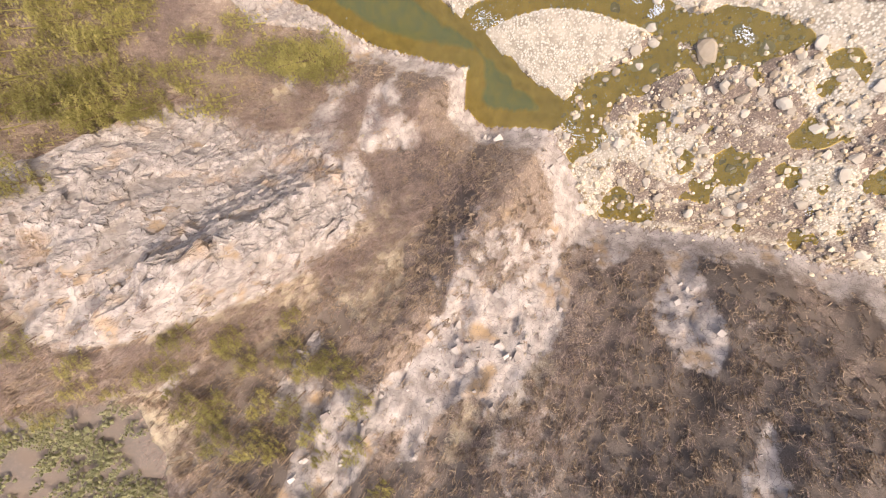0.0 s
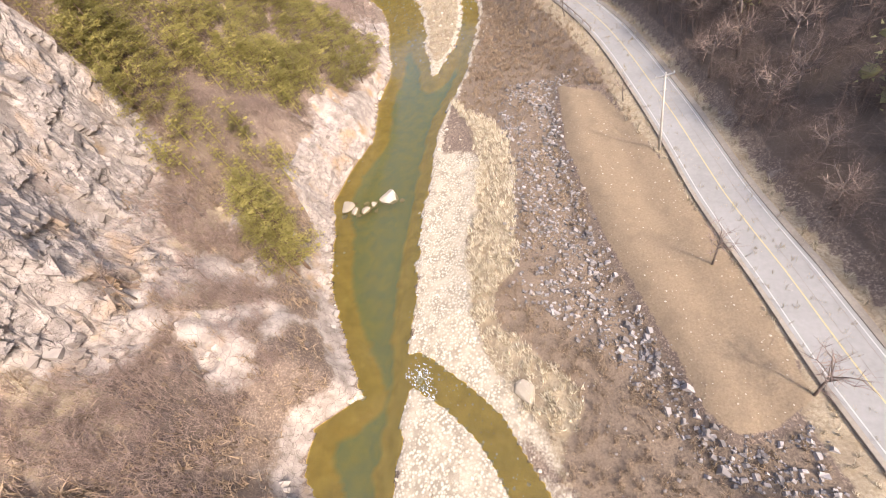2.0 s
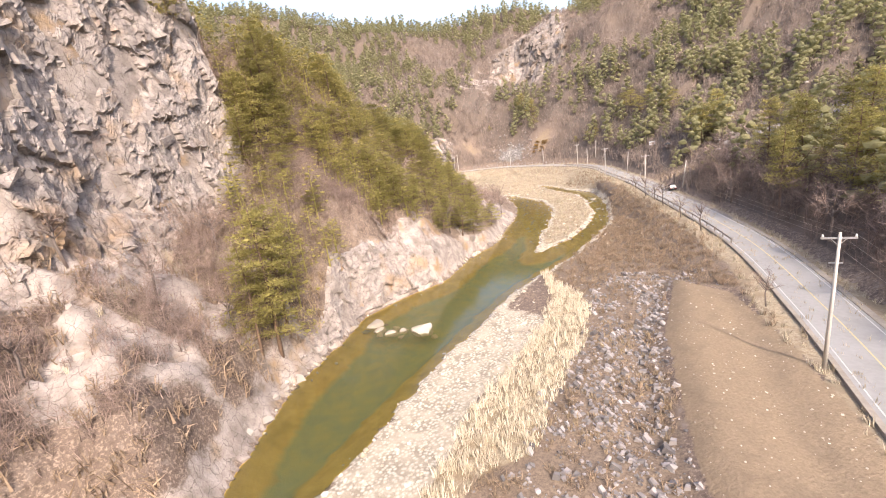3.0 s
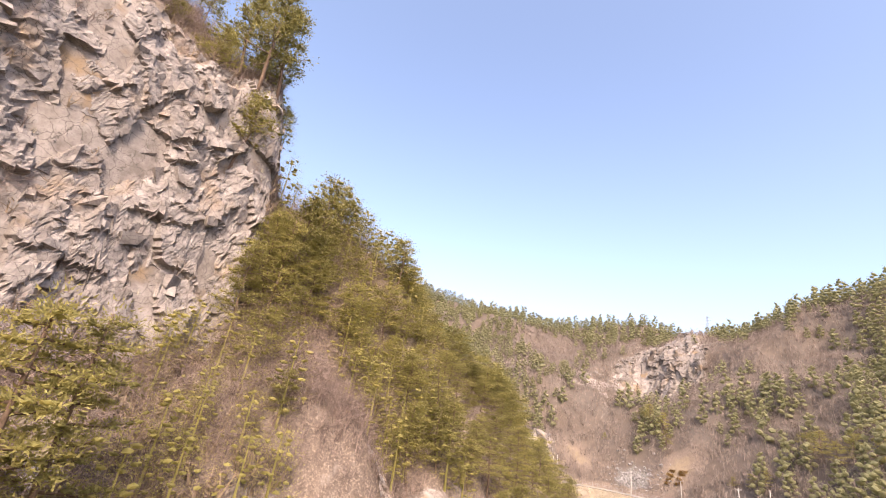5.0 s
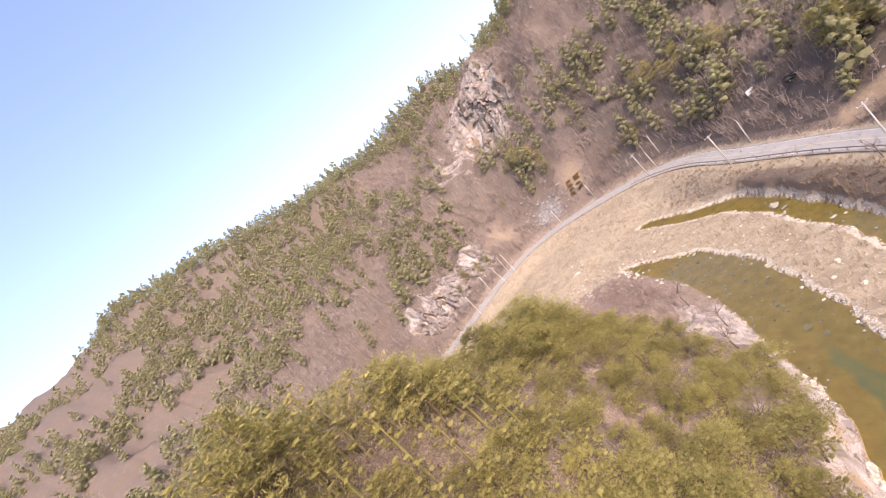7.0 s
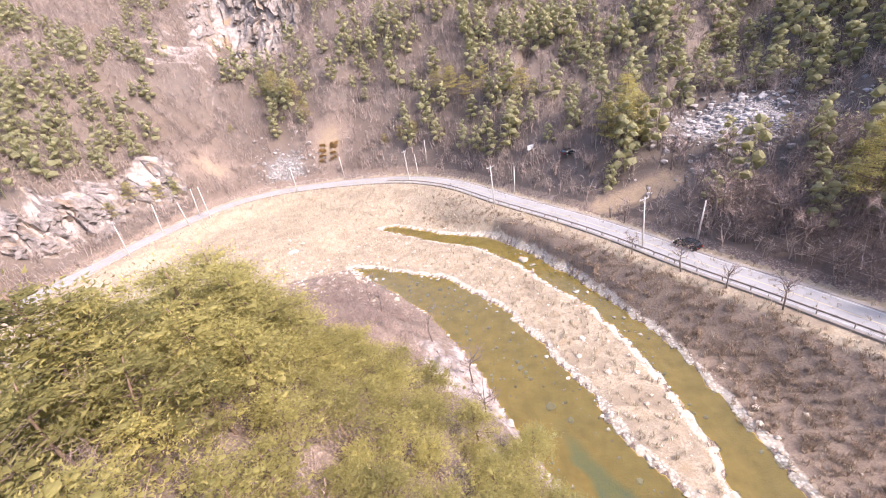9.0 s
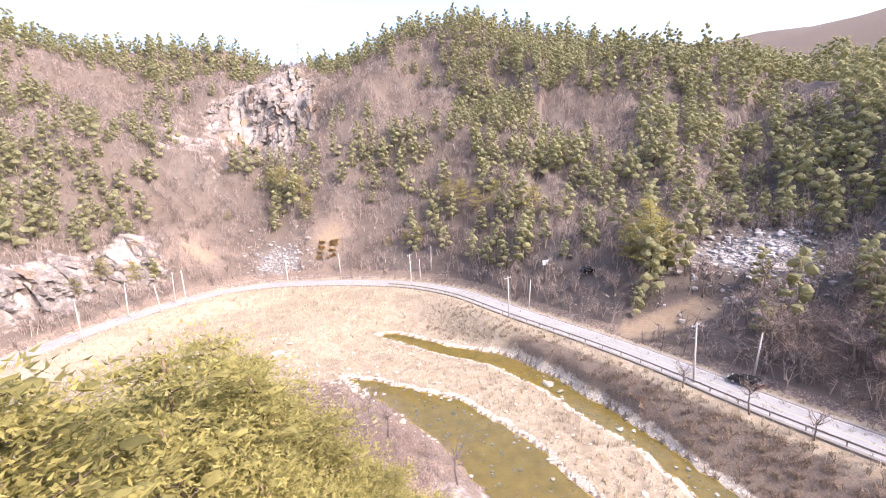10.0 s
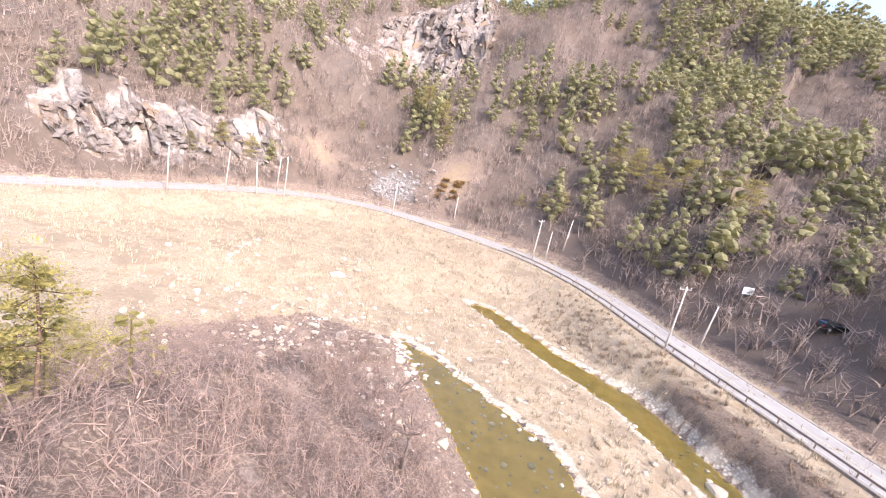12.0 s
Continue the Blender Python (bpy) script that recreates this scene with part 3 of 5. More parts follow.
    z = np.where(on_spur, z, z + (0.3 - z) * smooth(-2.0, -0.6, d_pool) * 0.8)
    z = np.where(on_spur, z, z + (bed - z) * smooth(-0.7, 0.7, d_pool))
    rough = fbm(x / 5.5, y / 5.5, 3, 91)
    rap = smooth(-1.5, 2.0, d_rapids) * (~on_spur) * (d_pool < 0)
    z = z + (0.03 + (rough - 0.5) * 2.6 - z) * rap
    d_side = distance(SIDE, x, y) + wob * 0.4
    z = np.where(on_spur | (d_pool > 0), z, z + (-0.35 - z) * smooth(2.6, 1.2, d_side))

    wet = smooth(0.06, -0.06, z)
    bar = (d_pool < 0) & ~on_spur & (out < 0)
    bar_w = (3.5 + 5.5 * smooth(8, 18, y)) * smooth(82, 62, y) * (1 - 0.85 * smooth(-15, -9, x) * smooth(4, 10, y) * smooth(36, 26, y))
    lush = 1 + 6 * smooth(10, 20, y) * smooth(82, 62, y)
    south_bar = smooth(bar_w + 2, bar_w - 1, d_bank + wob) * smooth(66, 56, y) * (d_pool < 0)
    grassy = smooth(-0.5, 1.5, -d_pool) * smooth(80, 100, y)
    islands = smooth(0.50, 0.60, fbm(x / 7, y / 7, 2, 93))
    kinds["gravel"] = np.clip(south_bar + smooth(-2.2, 0, d_pool) * (~on_spur) + (d_bank < 0) * (y < 95) * (~on_spur), 0, 1) * bar * (1 - rap * (1 - 0.42 - 0.45 * islands))
    kinds["gravel"] = kinds["gravel"] * (1 - 0.6 * blob(x, y, 0, 12, 9, 9) * (1 - smooth(3, 6, distance(SIDE, x, y))))
    kinds["grass"] = np.clip(grassy + smooth(bar_w - 1, bar_w + 1, d_bank) * smooth(bar_w + 3 + lush, bar_w + lush, d_bank) * 0.9 + smooth(7.5, 5, d_road) * 0.8, 0, 1) * bar * (field < 0.5)
    kinds["shrub"] = smooth(-112, -92, x) * np.clip(smooth(bar_w + lush - 2, bar_w + lush + 1.5, d_bank) * smooth(0.5, -1.5, field) * smooth(4.8, 8, d_road), 0, 1) * bar * smooth(182, 164, y + 0.5 * np.clip(-45 - x, 0, 60))
    kinds["grass"] = kinds["grass"] * (1 - 0.9 * smooth(0.4, 0.8, kinds["shrub"]))
    kinds["grass"] = np.maximum(kinds["grass"], 0.9 * behind * (d_road > 2) * smooth(60, 90, y))
    kinds["grass"] = np.maximum(kinds["grass"], on_spur * (0.30 + 0.42 * smooth(0.42, 0.6, fbm(x / 9, y / 9, 3, 57))) * smooth(58, 40, y) * (1 - SHADY(x, y)) * smooth(5, 14, d_foot))
    kinds["field"] = smooth(-0.4, 0.8, field) * bar + (0.62 * blob(x, y, -119, 232, 9, 9) + 0.55 * blob(x, y, -163, 222, 12, 7) + 0.8 * blob(x, y, -28, 162, 16, 5) + 0.7 * blob(x, y, -2, 178, 12, 6)) * (out > 1)
    kinds["scree"] = np.clip(0.95 * blob(x, y, -136, 225, 9, 7) + 1.0 * blob(x, y, -3, 174, 13, 14), 0, 1) * (out > 2)
    kinds["rock"] = np.clip(np.where(on_spur, rock, 0) + (crag * 1.1 + low_crag * 0.8 + 0.62 * blob(x, y, -190, 268, 36, 42) * smooth(0.46, 0.58, fbm(x / 8, y / 8, 3, 99))) * (out > 3) * smooth(0.35, 0.6, fbm(x / 11, y / 11, 3, 95) + 0.22), 0, 1)
    # wood floor: full shade tone on the eastern slope and SHADY, less westward
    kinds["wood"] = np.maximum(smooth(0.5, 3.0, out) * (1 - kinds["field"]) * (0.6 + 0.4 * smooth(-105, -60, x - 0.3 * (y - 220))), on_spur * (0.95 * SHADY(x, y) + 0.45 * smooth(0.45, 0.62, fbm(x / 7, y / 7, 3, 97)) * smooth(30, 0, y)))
    kinds["bed"] = wet * (~on_spur)
    kinds["deep"] = smooth(-0.9, -1.7, z)
    return z, kinds


def height(x, y):
    return terrain(np.atleast_1d(x), np.atleast_1d(y))[0]


def ticks(bands, far):
    """Grid lines: close together where the camera passes, wider towards the horizon."""
    out = []
    for lo, hi, step in bands:
        out += list(np.arange(lo, hi - step / 2, step))
    p, s = bands[-1][1], bands[-1][2]
    while p < far:
        out.append(p)
        s *= 1.25
        p += s
    p, s = bands[0][0], bands[0][2]
    while p > -far:
        s *= 1.25
        p -= s
        out.insert(0, p)
    return np.array(out)


def build_ground():
    xs = ticks([(-300, -180, 3.0), (-180, -97, 1.3), (-97, 50, 0.75), (50, 130, 3.0)], 3600)
    ys = ticks([(-140, -65, 3.0), (-65, 172, 0.75), (172, 230, 1.3), (230, 440, 3.0)], 3600)
    gx, gy = np.meshgrid(xs, ys)
    z, kinds = terrain(gx, gy)
    n, m = len(xs), len(ys)
    i = (np.arange(m - 1)[:, None] * n + np.arange(n - 1)).ravel()
    faces = np.stack([i, i + 1, i + 1 + n, i + n], 1)
    me = bpy.data.meshes.new("ground")
    me.vertices.add(n * m)
    me.vertices.foreach_set("co", np.stack([gx, gy, z], -1).ravel().astype(np.float32))
    me.loops.add(faces.size)
    me.loops.foreach_set("vertex_index", faces.ravel().astype(np.int32))
    me.polygons.add(len(faces))
    me.polygons.foreach_set("loop_start", np.arange(0, faces.size, 4, dtype=np.int32))
    me.update(calc_edges=True)
    me.materials.append(GROUND)
    for name, value in kinds.items():
        a = me.attributes.new(name, "FLOAT", "POINT")
        a.data.foreach_set("value", np.asarray(value, np.float32).ravel())
    tagged(new("ground", me), "brown winter valley floor with gravel, dry grass and rock slopes", "ground", kind="structure")


build_ground()
water = mesh_of("water", [(-115, -70, 0.0), (70, -70, 0.0), (70, 190, 0.0), (-115, 190, 0.0)], [(0, 1, 2, 3)], WATER)
tagged(new("water", water), "shallow olive and amber river water with gentle ripples", "river", kind="structure")


# ---- the road ----
def strip(line, profile, material, name, label, category, parent=None):
    """A band along a line; the profile is a row of (offset to the right, height)."""
    rails = [offset(line, d) for d, _ in profile]
    verts, faces, k = [], [], len(profile)
    for i in range(len(line)):
        verts += [(rails[j][i][0], rails[j][i][1], profile[j][1]) for j in range(k)]
    for i in range(len(line) - 1):
        for j in range(k):
            a, b = i * k + j, i * k + (j + 1) % k
            faces.append((a, b, b + k, a + k))
    me = mesh_of(name, verts, faces, material)
    ob = new(name, me)
    ob.parent = parent
    if category:
        tagged(ob, label, category, kind="structure")
    return ob


def build_road():
    line, w, z = refined(ROAD_SIDE, 3.0), ROAD_WIDTH, ROAD_Z
    road = strip(line, [(0, z - 0.5), (0, z), (w / 2, z + 0.05), (w, z), (w, z - 0.5)], ASPHALT, "road", "pale worn two-lane asphalt road in tree shade", "road")
    strip(line, [(w + 0.05, z - 0.5), (w + 0.05, z + 0.04), (w + 0.75, z + 0.04), (w + 0.75, z - 0.5)], OLD_CONCRETE, "gutter", "concrete gutter beside the road", "gutter")
    strip(line, [(-0.45, z - 0.6), (-0.45, z + 0.03), (-0.02, z + 0.03), (-0.02, z - 0.6)], OLD_CONCRETE, "trim", "weathered concrete edge of the road", "kerb")
    for name, at, half, mat in (("centre_line", w / 2, 0.07, YELLOW), ("edge_line", 0.4, 0.06, LINE), ("edge_line", w - 0.4, 0.06, LINE)):
        h = z + 0.05 * (1 - abs(at - w / 2) / (w / 2)) + 0.004
        part(name, strip(line, [(at - half, h), (at - half, h + 0.004), (at + half, h + 0.004), (at + half, h)], mat, name, "", "").data, mat, road)
        bpy.data.objects.remove([o for o in scene.objects if o.name.startswith(name) and o.parent is None][0])


build_road()


# ---- plants ----
RNG = np.random.default_rng(7)


def scatter(count, x0, x1, y0, y1, weight, seed):
    """Random places, kept by weight(x, y, z, kinds)."""
    rng = np.random.default_rng(seed)
    x, y = rng.uniform(x0, x1, count), rng.uniform(y0, y1, count)
    z, kinds = terrain(x, y)
    keep = rng.uniform(size=count) < weight(x, y, z, kinds)
    return np.stack([x, y, z], 1)[keep]


def spaced(places, gap):
    """Drops places that stand too close to an earlier one."""
    seen, out = {}, []
    for p in places:
        k = (int(p[0] // gap), int(p[1] // gap))
        near = [q for dx in (-1, 0, 1) for dy in (-1, 0, 1) for q in seen.get((k[0] + dx, k[1] + dy), [])]
        if all((q[0] - p[0]) ** 2 + (q[1] - p[1]) ** 2 > gap * gap for q in near):
            seen.setdefault(k, []).append(p)
            out.append(p)
    return np.array(out)


def sprays(rng, centre, radius, flat, count, length, wide=0.13):
    """Short sprays of needles round a point: slim blades that point outward and up."""
    base = np.asarray(centre) + np.clip(rng.normal(size=(count, 3)), -1.7, 1.7) * (radius, radius, radius * flat) * 0.55
    way = base - np.asarray(centre) + rng.normal(size=(count, 3)) * 0.4 + (0, 0, 0.2)
    way /= np.linalg.norm(way, axis=1)[:, None] + 1e-6
    side = np.cross(way, rng.normal(size=(count, 3)) * 0.6 + (0, 0, 1.0))
    side /= np.linalg.norm(side, axis=1)[:, None] + 1e-6
    size = length * rng.uniform(0.6, 1.3, (count, 1))
    blade = np.stack([base - side * size * wide, base + side * size * wide, base + way * size], 1)
    return blade.reshape(-1, 3), [(3 * k, 3 * k + 1, 3 * k + 2) for k in range(count)]


def clump(rng, centre, radius, flat, shape):
    """The dense heart of a pad of needles: a ragged, flattened lump."""
    v, f = shape
    v = v * rng.uniform(0.62, 1.3, (len(v), 1)) * (radius * rng.uniform(0.8, 1.2), radius * rng.uniform(0.8, 1.2), radius * flat)
    return v + np.asarray(centre), f


def pine_meshes(seed, tall, spread, bare, sprays_each=38, tuft=0.25):
    """A red pine: a bent trunk, bare below, with flat pads of needles at the limbs' ends."""
    rng = np.random.default_rng(seed)
    wood, crown = Soup(), Soup()
    bend = rng.uniform(-0.09, 0.09, 2) * tall
    spine = [Vector((bend[0] * math.sin(3 * t), bend[1] * math.sin(2.4 * t), tall * t)) for t in np.linspace(0, 1, 8)]
    spine[0].z = -0.8
    tube(wood, spine, list(np.linspace(0.016, 0.004, 8) * tall), 7)
    limbs = int(9 + tall * 1.5)
    for k in range(limbs):
        t = bare + (0.98 - bare) * (k + rng.uniform(0, 0.9)) / limbs
        root = spine[min(6, int(t * 7))].lerp(spine[min(7, int(t * 7) + 1)], t * 7 % 1)
        turn = k * 2.4 + rng.uniform(-0.6, 0.6)
        reach = spread * (1.08 - t) ** 0.6 * rng.uniform(0.55, 1.15)
        rise = reach * rng.uniform(-0.08, 0.34)
        tip = root + Vector((math.cos(turn) * reach, math.sin(turn) * reach, rise))
        mid = root.lerp(tip, 0.55) + Vector((0, 0, -0.06 * reach))
        tube(wood, [root, mid, tip], [0.006 * tall, 0.004 * tall, 0.0015 * tall], 3)
        across = Vector((-math.sin(turn), math.cos(turn), 0))
        for at, share in ((tip, 0.8), (mid.lerp(tip, 0.45) + across * rng.uniform(0.1, 0.3) * reach, 0.7), (mid.lerp(tip, 0.3) - across * rng.uniform(0.1, 0.3) * reach, 0.7), (root.lerp(tip, 0.4), 0.6)):
            r = spread * 0.27 * share * rng.uniform(0.7, 1.25)
            crown.add(*clump(rng, at, r * 0.30, 0.4, ICO1))
            crown.add(*sprays(rng, at, r * 1.1, 0.40, max(6, int(1.35 * sprays_each * share)), 0.004 * tall + 0.8 * tuft, 0.21))
    crown.add(*sprays(rng, spine[-1], spread * 0.26, 0.8, sprays_each, 0.004 * tall + tuft, 0.2))
    return wood.mesh("trunk", BARK, True), crown.mesh("crown", NEEDLE)


PINES = [pine_meshes(11, 9.0, 3.9, 0.28), pine_meshes(12, 10.5, 4.2, 0.38), pine_meshes(13, 7.5, 3.5, 0.16), pine_meshes(14, 8.5, 4.0, 0.32), pine_meshes(15, 5.5, 2.8, 0.10), pine_meshes(16, 16.0, 4.6, 0.14, 64), pine_meshes(17, 7.0, 3.5, 0.12, 80, 0.19), pine_meshes(18, 8.0, 3.6, 0.15, 80, 0.19), pine_meshes(19, 15.0, 4.3, 0.27, 44, 0.3)]


def pine(place, scale, turn, kind, label, group, wide=1.0):
    root = new("pine_tree")
    root.matrix_basis = pose(*place, 0, 0, turn) @ Matrix.Diagonal((scale * wide, scale * wide, scale, 1))
    part("trunk", PINES[kind][0], BARK, root, "reddish brown bark")
    part("crown", PINES[kind][1], NEEDLE, root)
    tagged(root, label, "pine tree", group)


def young(p):
    """Size of the spur's pines: low along the nose, tall again on its western side."""
    return 1.0 - 0.28 * smooth(64, 72, p[1]) + 0.48 * smooth(-75, -83, p[0]) * smooth(74, 82, p[1]) * smooth(109, 101, p[1] + 0.35 * (p[0] + 92))


def spur_pines(x, y, z, k):
    d, w = side_of(FOOT, x, y), side_of(WEST, x, y)
    start = 46 + 8 * smooth(26, 16, d)
    thick = smooth(start, start + 11, y) * smooth(7, 13, d + (fbm(x / 8, y / 8, 2, 5) - 0.5) * 9) * smooth(1, 7, w) * smooth(107, 101, y - 0.35 * np.clip(-92 - x, 0, 40))
    thick = thick * (1 - 0.9 * smooth(84, 96, y) * smooth(13, 9, d))
    crest = smooth(26, 33, d) * smooth(2, 8, w) * smooth(-75, -50, y) * 0.75
    patch = 0.35 * blob(x, y, -53, 41, 6, 4) + 0.7 * blob(x, y, -68, 84, 9, 9) + 0.3 * blob(x, y, -63, 37, 3, 3) + 0.2 * blob(x, y, -50, 30, 3, 4) + 0.35 * blob(x, y, -3, -53, 3, 3)
    hole = 1 - (0.9 - 0.9 * smooth(48, 58, y)) * smooth(0.55, 0.7, fbm(x / 10, y / 10, 2, 17))
    rocky = 1 - 0.8 * smooth(0.5, 0.8, k["rock"]) * (y < 60)
    return np.clip(np.maximum(np.maximum(thick * hole, crest), patch), 0, 1) * rocky * (d > 2) * (z > 1)


canopy = spaced(scatter(20000, -125, -40, 36, 122, spur_pines, 22), 2.6)
canopy = canopy[np.argsort(np.abs(canopy[:, 1] - 86))]
places = spaced(scatter(4200, -125, 8, -70, 156, spur_pines, 21), 3.3)
places = np.concatenate([canopy, places[places[:, 1] > 122]])
NEAR = 200
rest, places = places[NEAR:], places[:NEAR]
for n, p in enumerate(places):
    pine((p[0], p[1], p[2] - 0.1), RNG.uniform(0.8, 1.1) * young(p) * (1.0 - 0.25 * blob(*p[:2], -69, 76, 7, 11)), RNG.uniform(0, 360), int(RNG.integers(5, 7)) + 1 if 84 < p[1] < 112 and p[0] > -102 else int(RNG.integers(0, 5)), "olive-green red pine growing on the rocky spur", "pines on the spur", 1.0 + 0.35 * smooth(60, 70, p[1]))
for x, y, s, kind in [(-43.5, 30.5, 1.2, 5), (-45.5, 33.0, 1.05, 5), (-43, 28, 0.85, 5), (-62, 45.5, 0.9, 3), (-66, 48, 1.0, 0), (-64, 43.5, 0.7, 4), (-67.5, 50.5, 1.1, 1), (-71, 47, 1.1, 8), (-73, 50.5, 1.0, 8), (-68, 45.5, 1.05, 8), (-66, 42.5, 0.9, 8), (-70, 43, 1.0, 8), (-73.5, 36, 1.3, 8), (-75.5, 39, 1.2, 8), (-76.5, 33, 1.2, 8), (-76, 53.5, 0.95, 0), (-74, 55.5, 1.0, 3), (-57, 47, 0.7, 2), (-66, 55, 1.15, 3), (-69, 50, 1.2, 1), (-72, 45, 1.15, 1), (-68, 62, 1.0, 0), (-94.5, 115, 0.8, 0), (-97.5, 113, 0.7, 3), (-100.5, 116, 0.7, 2), (-97, 110, 0.8, 0), (-102, 112, 0.8, 3), (-70, 36, 1.15, 1), (-72, 30, 1.1, 3)]:
    pine((x, y, height(x, y)[0] - 0.1), s, x * 31 % 360, kind, "olive-green red pine growing on the rocky spur", "pines on the spur")
for n, p in enumerate(spaced(scatter(2600, -100, -56, -48, 50, lambda x, y, z, k: smooth(29, 33, side_of(FOOT, x, y)) * smooth(54, 47, side_of(FOOT, x, y) - 0.25 * np.clip(y, -40, 0)) * (1 - 0.6 * smooth(0.5, 0.65, fbm(x / 9, y / 9, 2, 19))), 23), 3.9)[:110]):
    pine((p[0], p[1], p[2] - 0.1), 0.65 + 0.3 * ((n * 0.618) % 1), n * 67 % 360, (0, 1, 2, 3, 4)[n % 5], "olive-green red pine growing on the crest of the rocky spur", "pines on the crest")
for n, (x, y) in enumerate([(-71.5, 56.5), (-66.8, 55.6), (-70, 60.5), (-68, 52.5), (-73, 53), (-64, 57)]):
    pine((x, y, height(x, y)[0] - 0.1), 0.7 + 0.05 * (n % 4), n * 67 % 360, (0, 3, 2, 4)[n % 4], "olive-green red pine growing on the rocky spur", "pines on the spur", 1.25)
for x, y, s, kind in [(3, 116, 1.1, 8), (9, 98, 1.05, 8), (0, 108, 0.95, 8), (-5, 133, 1.1, 8), (7, 121, 1.15, 8), (14, 104, 1.1, 8), (18, 90, 1.1, 8), (1, 128, 1.1, 8), (12, 113, 1.15, 8), (-27, 174, 1.45, 0), (-23, 177, 1.3, 3), (-31, 178, 1.3, 2), (-25, 181, 1.25, 0), (-129, 241, 1.05, 2), (-133, 246, 1.15, 0), (-141, 249, 1.2, 1), (-147, 252, 1.1, 3), (-159, 238, 0.6, 4), (-69, 230, 1.2, 0), (-74, 233, 1.2, 3), (-64, 227, 1.1, 2), (-58, 221, 1.2, 0), (-52, 217, 1.2, 2), (-47, 213, 1.2, 3), (-90, 226, 0.8, 4), (-96, 226, 0.7, 4), (-84, 224, 0.8, 2), (-4, 161, 0.6, 2), (2, 163, 0.6, 4), (14, 152, 1.0, 1), (-176, 196, 0.9, 0), (-172, 203, 1.0, 2), (-169, 208, 0.8, 4), (-178, 188, 0.8, 2), (42, 24, 1.0, 0), (20, 78, 1.2, 1), (14, 92, 1.1, 3), (12, 106, 1.2, 0), (4, 118, 1.1, 2), (22, 100, 1.2, 3), (-2, 138, 1.1, 0), (48, 8, 1.0, 3), (44, -8, 0.9, 0)]:
    pine((x, y, height(x, y)[0] - 0.1), s, x * 37 % 360, kind, "dark olive pine standing on the slope beside the road", "pines beside the road")


def joined_pines(places):
    """The other pines of the spur's thicket, as one mesh."""
    rng = np.random.default_rng(5)
    soup = Soup()
    for p in places:
        trunk, v, f = THICKET[int(rng.integers(0, len(THICKET)))]
        grown = 1.0 + 0.35 * smooth(60, 70, p[1])
        a, s = rng.uniform(0, 6.28), rng.uniform(0.8, 1.05) * grown * young(p) * (1.0 - 0.25 * blob(*p[:2], -69, 76, 7, 11))
        c, d = math.cos(a) * s, math.sin(a) * s
        soup.add(np.stack([v[:, 0] * c - v[:, 1] * d, v[:, 0] * d + v[:, 1] * c, v[:, 2] * s / grown], 1) + p, f)
        tube(soup, [p - (0, 0, 0.5), p + (0, 0, trunk * s / grown)], [0.16, 0.05], 4)
    tagged(new("pine_thicket", soup.mesh("pine_thicket", NEEDLE)), "dense olive-green young pine thicket on the spur", "thicket", kind="stuff")


def thicket_shape(seed, tall, spread):
    """A young pine of the thicket: rising tiers of ragged clumps with needle sprays."""
    rng = np.random.default_rng(seed)
    soup = Soup()
    for k in range(22):
        t = 0.16 + 0.8 * (k + rng.uniform()) / 22
        a, r = k * 2.4, spread * (1.05 - t) ** 0.65 * rng.uniform(0.25, 0.95)
        at = (math.cos(a) * r, math.sin(a) * r, tall * t)
        soup.add(*clump(rng, at, spread * 0.10, 0.5, ICO1))
        soup.add(*sprays(rng, at, spread * 0.36, 0.5, 90, 0.17, 0.18))
    return tall * 0.9, np.concatenate(soup.v), soup.f


THICKET = [thicket_shape(30 + k, t, w) for k, (t, w) in enumerate([(8.5, 3.5), (7.2, 3.2), (9.5, 3.6), (6.2, 3.0)])]
joined_pines(np.concatenate([rest, spaced(scatter(5000, -84, -56, 50, 72, spur_pines, 24), 2.3)]))


def far_pine(rng, tall, spread):
    """A pine of the hillside: tiers of ragged clumps that narrow towards the tip."""
    soup = Soup()
    tube(soup, [(0, 0, -0.8), (0, 0, tall * 0.9)], [0.02 * tall, 0.005 * tall], 3)
    for k in range(11):
        t = 0.16 + 0.80 * k / 10
        a, r = k * 2.4 + rng.uniform(-0.4, 0.4), spread * (1.04 - t) ** 0.5 * rng.uniform(0.3, 0.72)
        at = (math.cos(a) * r, math.sin(a) * r, tall * t)
        soup.add(*clump(rng, at, spread * (0.34 - 0.13 * t), 0.7, ICO1))
        soup.add(*sprays(rng, at, spread * 0.47, 0.6, 14, 0.03 * tall + 0.25, 0.24))
    return np.concatenate(soup.v), soup.f


def forest(name, count, area, weight, shapes, material, gap, seed, low, high, label, category):
    """Many plants of a few shapes as one mesh."""
    places = spaced(scatter(count, *area, weight, seed), gap) if gap else scatter(count, *area, weight, seed)
    rng = np.random.default_rng(seed + 1)
    soup = Soup()
    for p in places:
        v, f = shapes[int(rng.integers(0, len(shapes)))]
        a, s = rng.uniform(0, 6.28), rng.uniform(low, high)
        c, d = math.cos(a) * s, math.sin(a) * s
        turned = np.stack([v[:, 0] * c - v[:, 1] * d, v[:, 0] * d + v[:, 1] * c, v[:, 2] * s * rng.uniform(0.85, 1.2)], 1)
        soup.add(turned + p, f)
    if soup.v:
        tagged(new(name, soup.mesh(name, material)), label, category, kind="stuff")
    return len(places)


FAR_PINES = [far_pine(np.random.default_rng(50 + k), t, s) for k, (t, s) in enumerate([(8.5, 3.3), (9.5, 3.5), (7.5, 3.2), (6.5, 3.0)])]


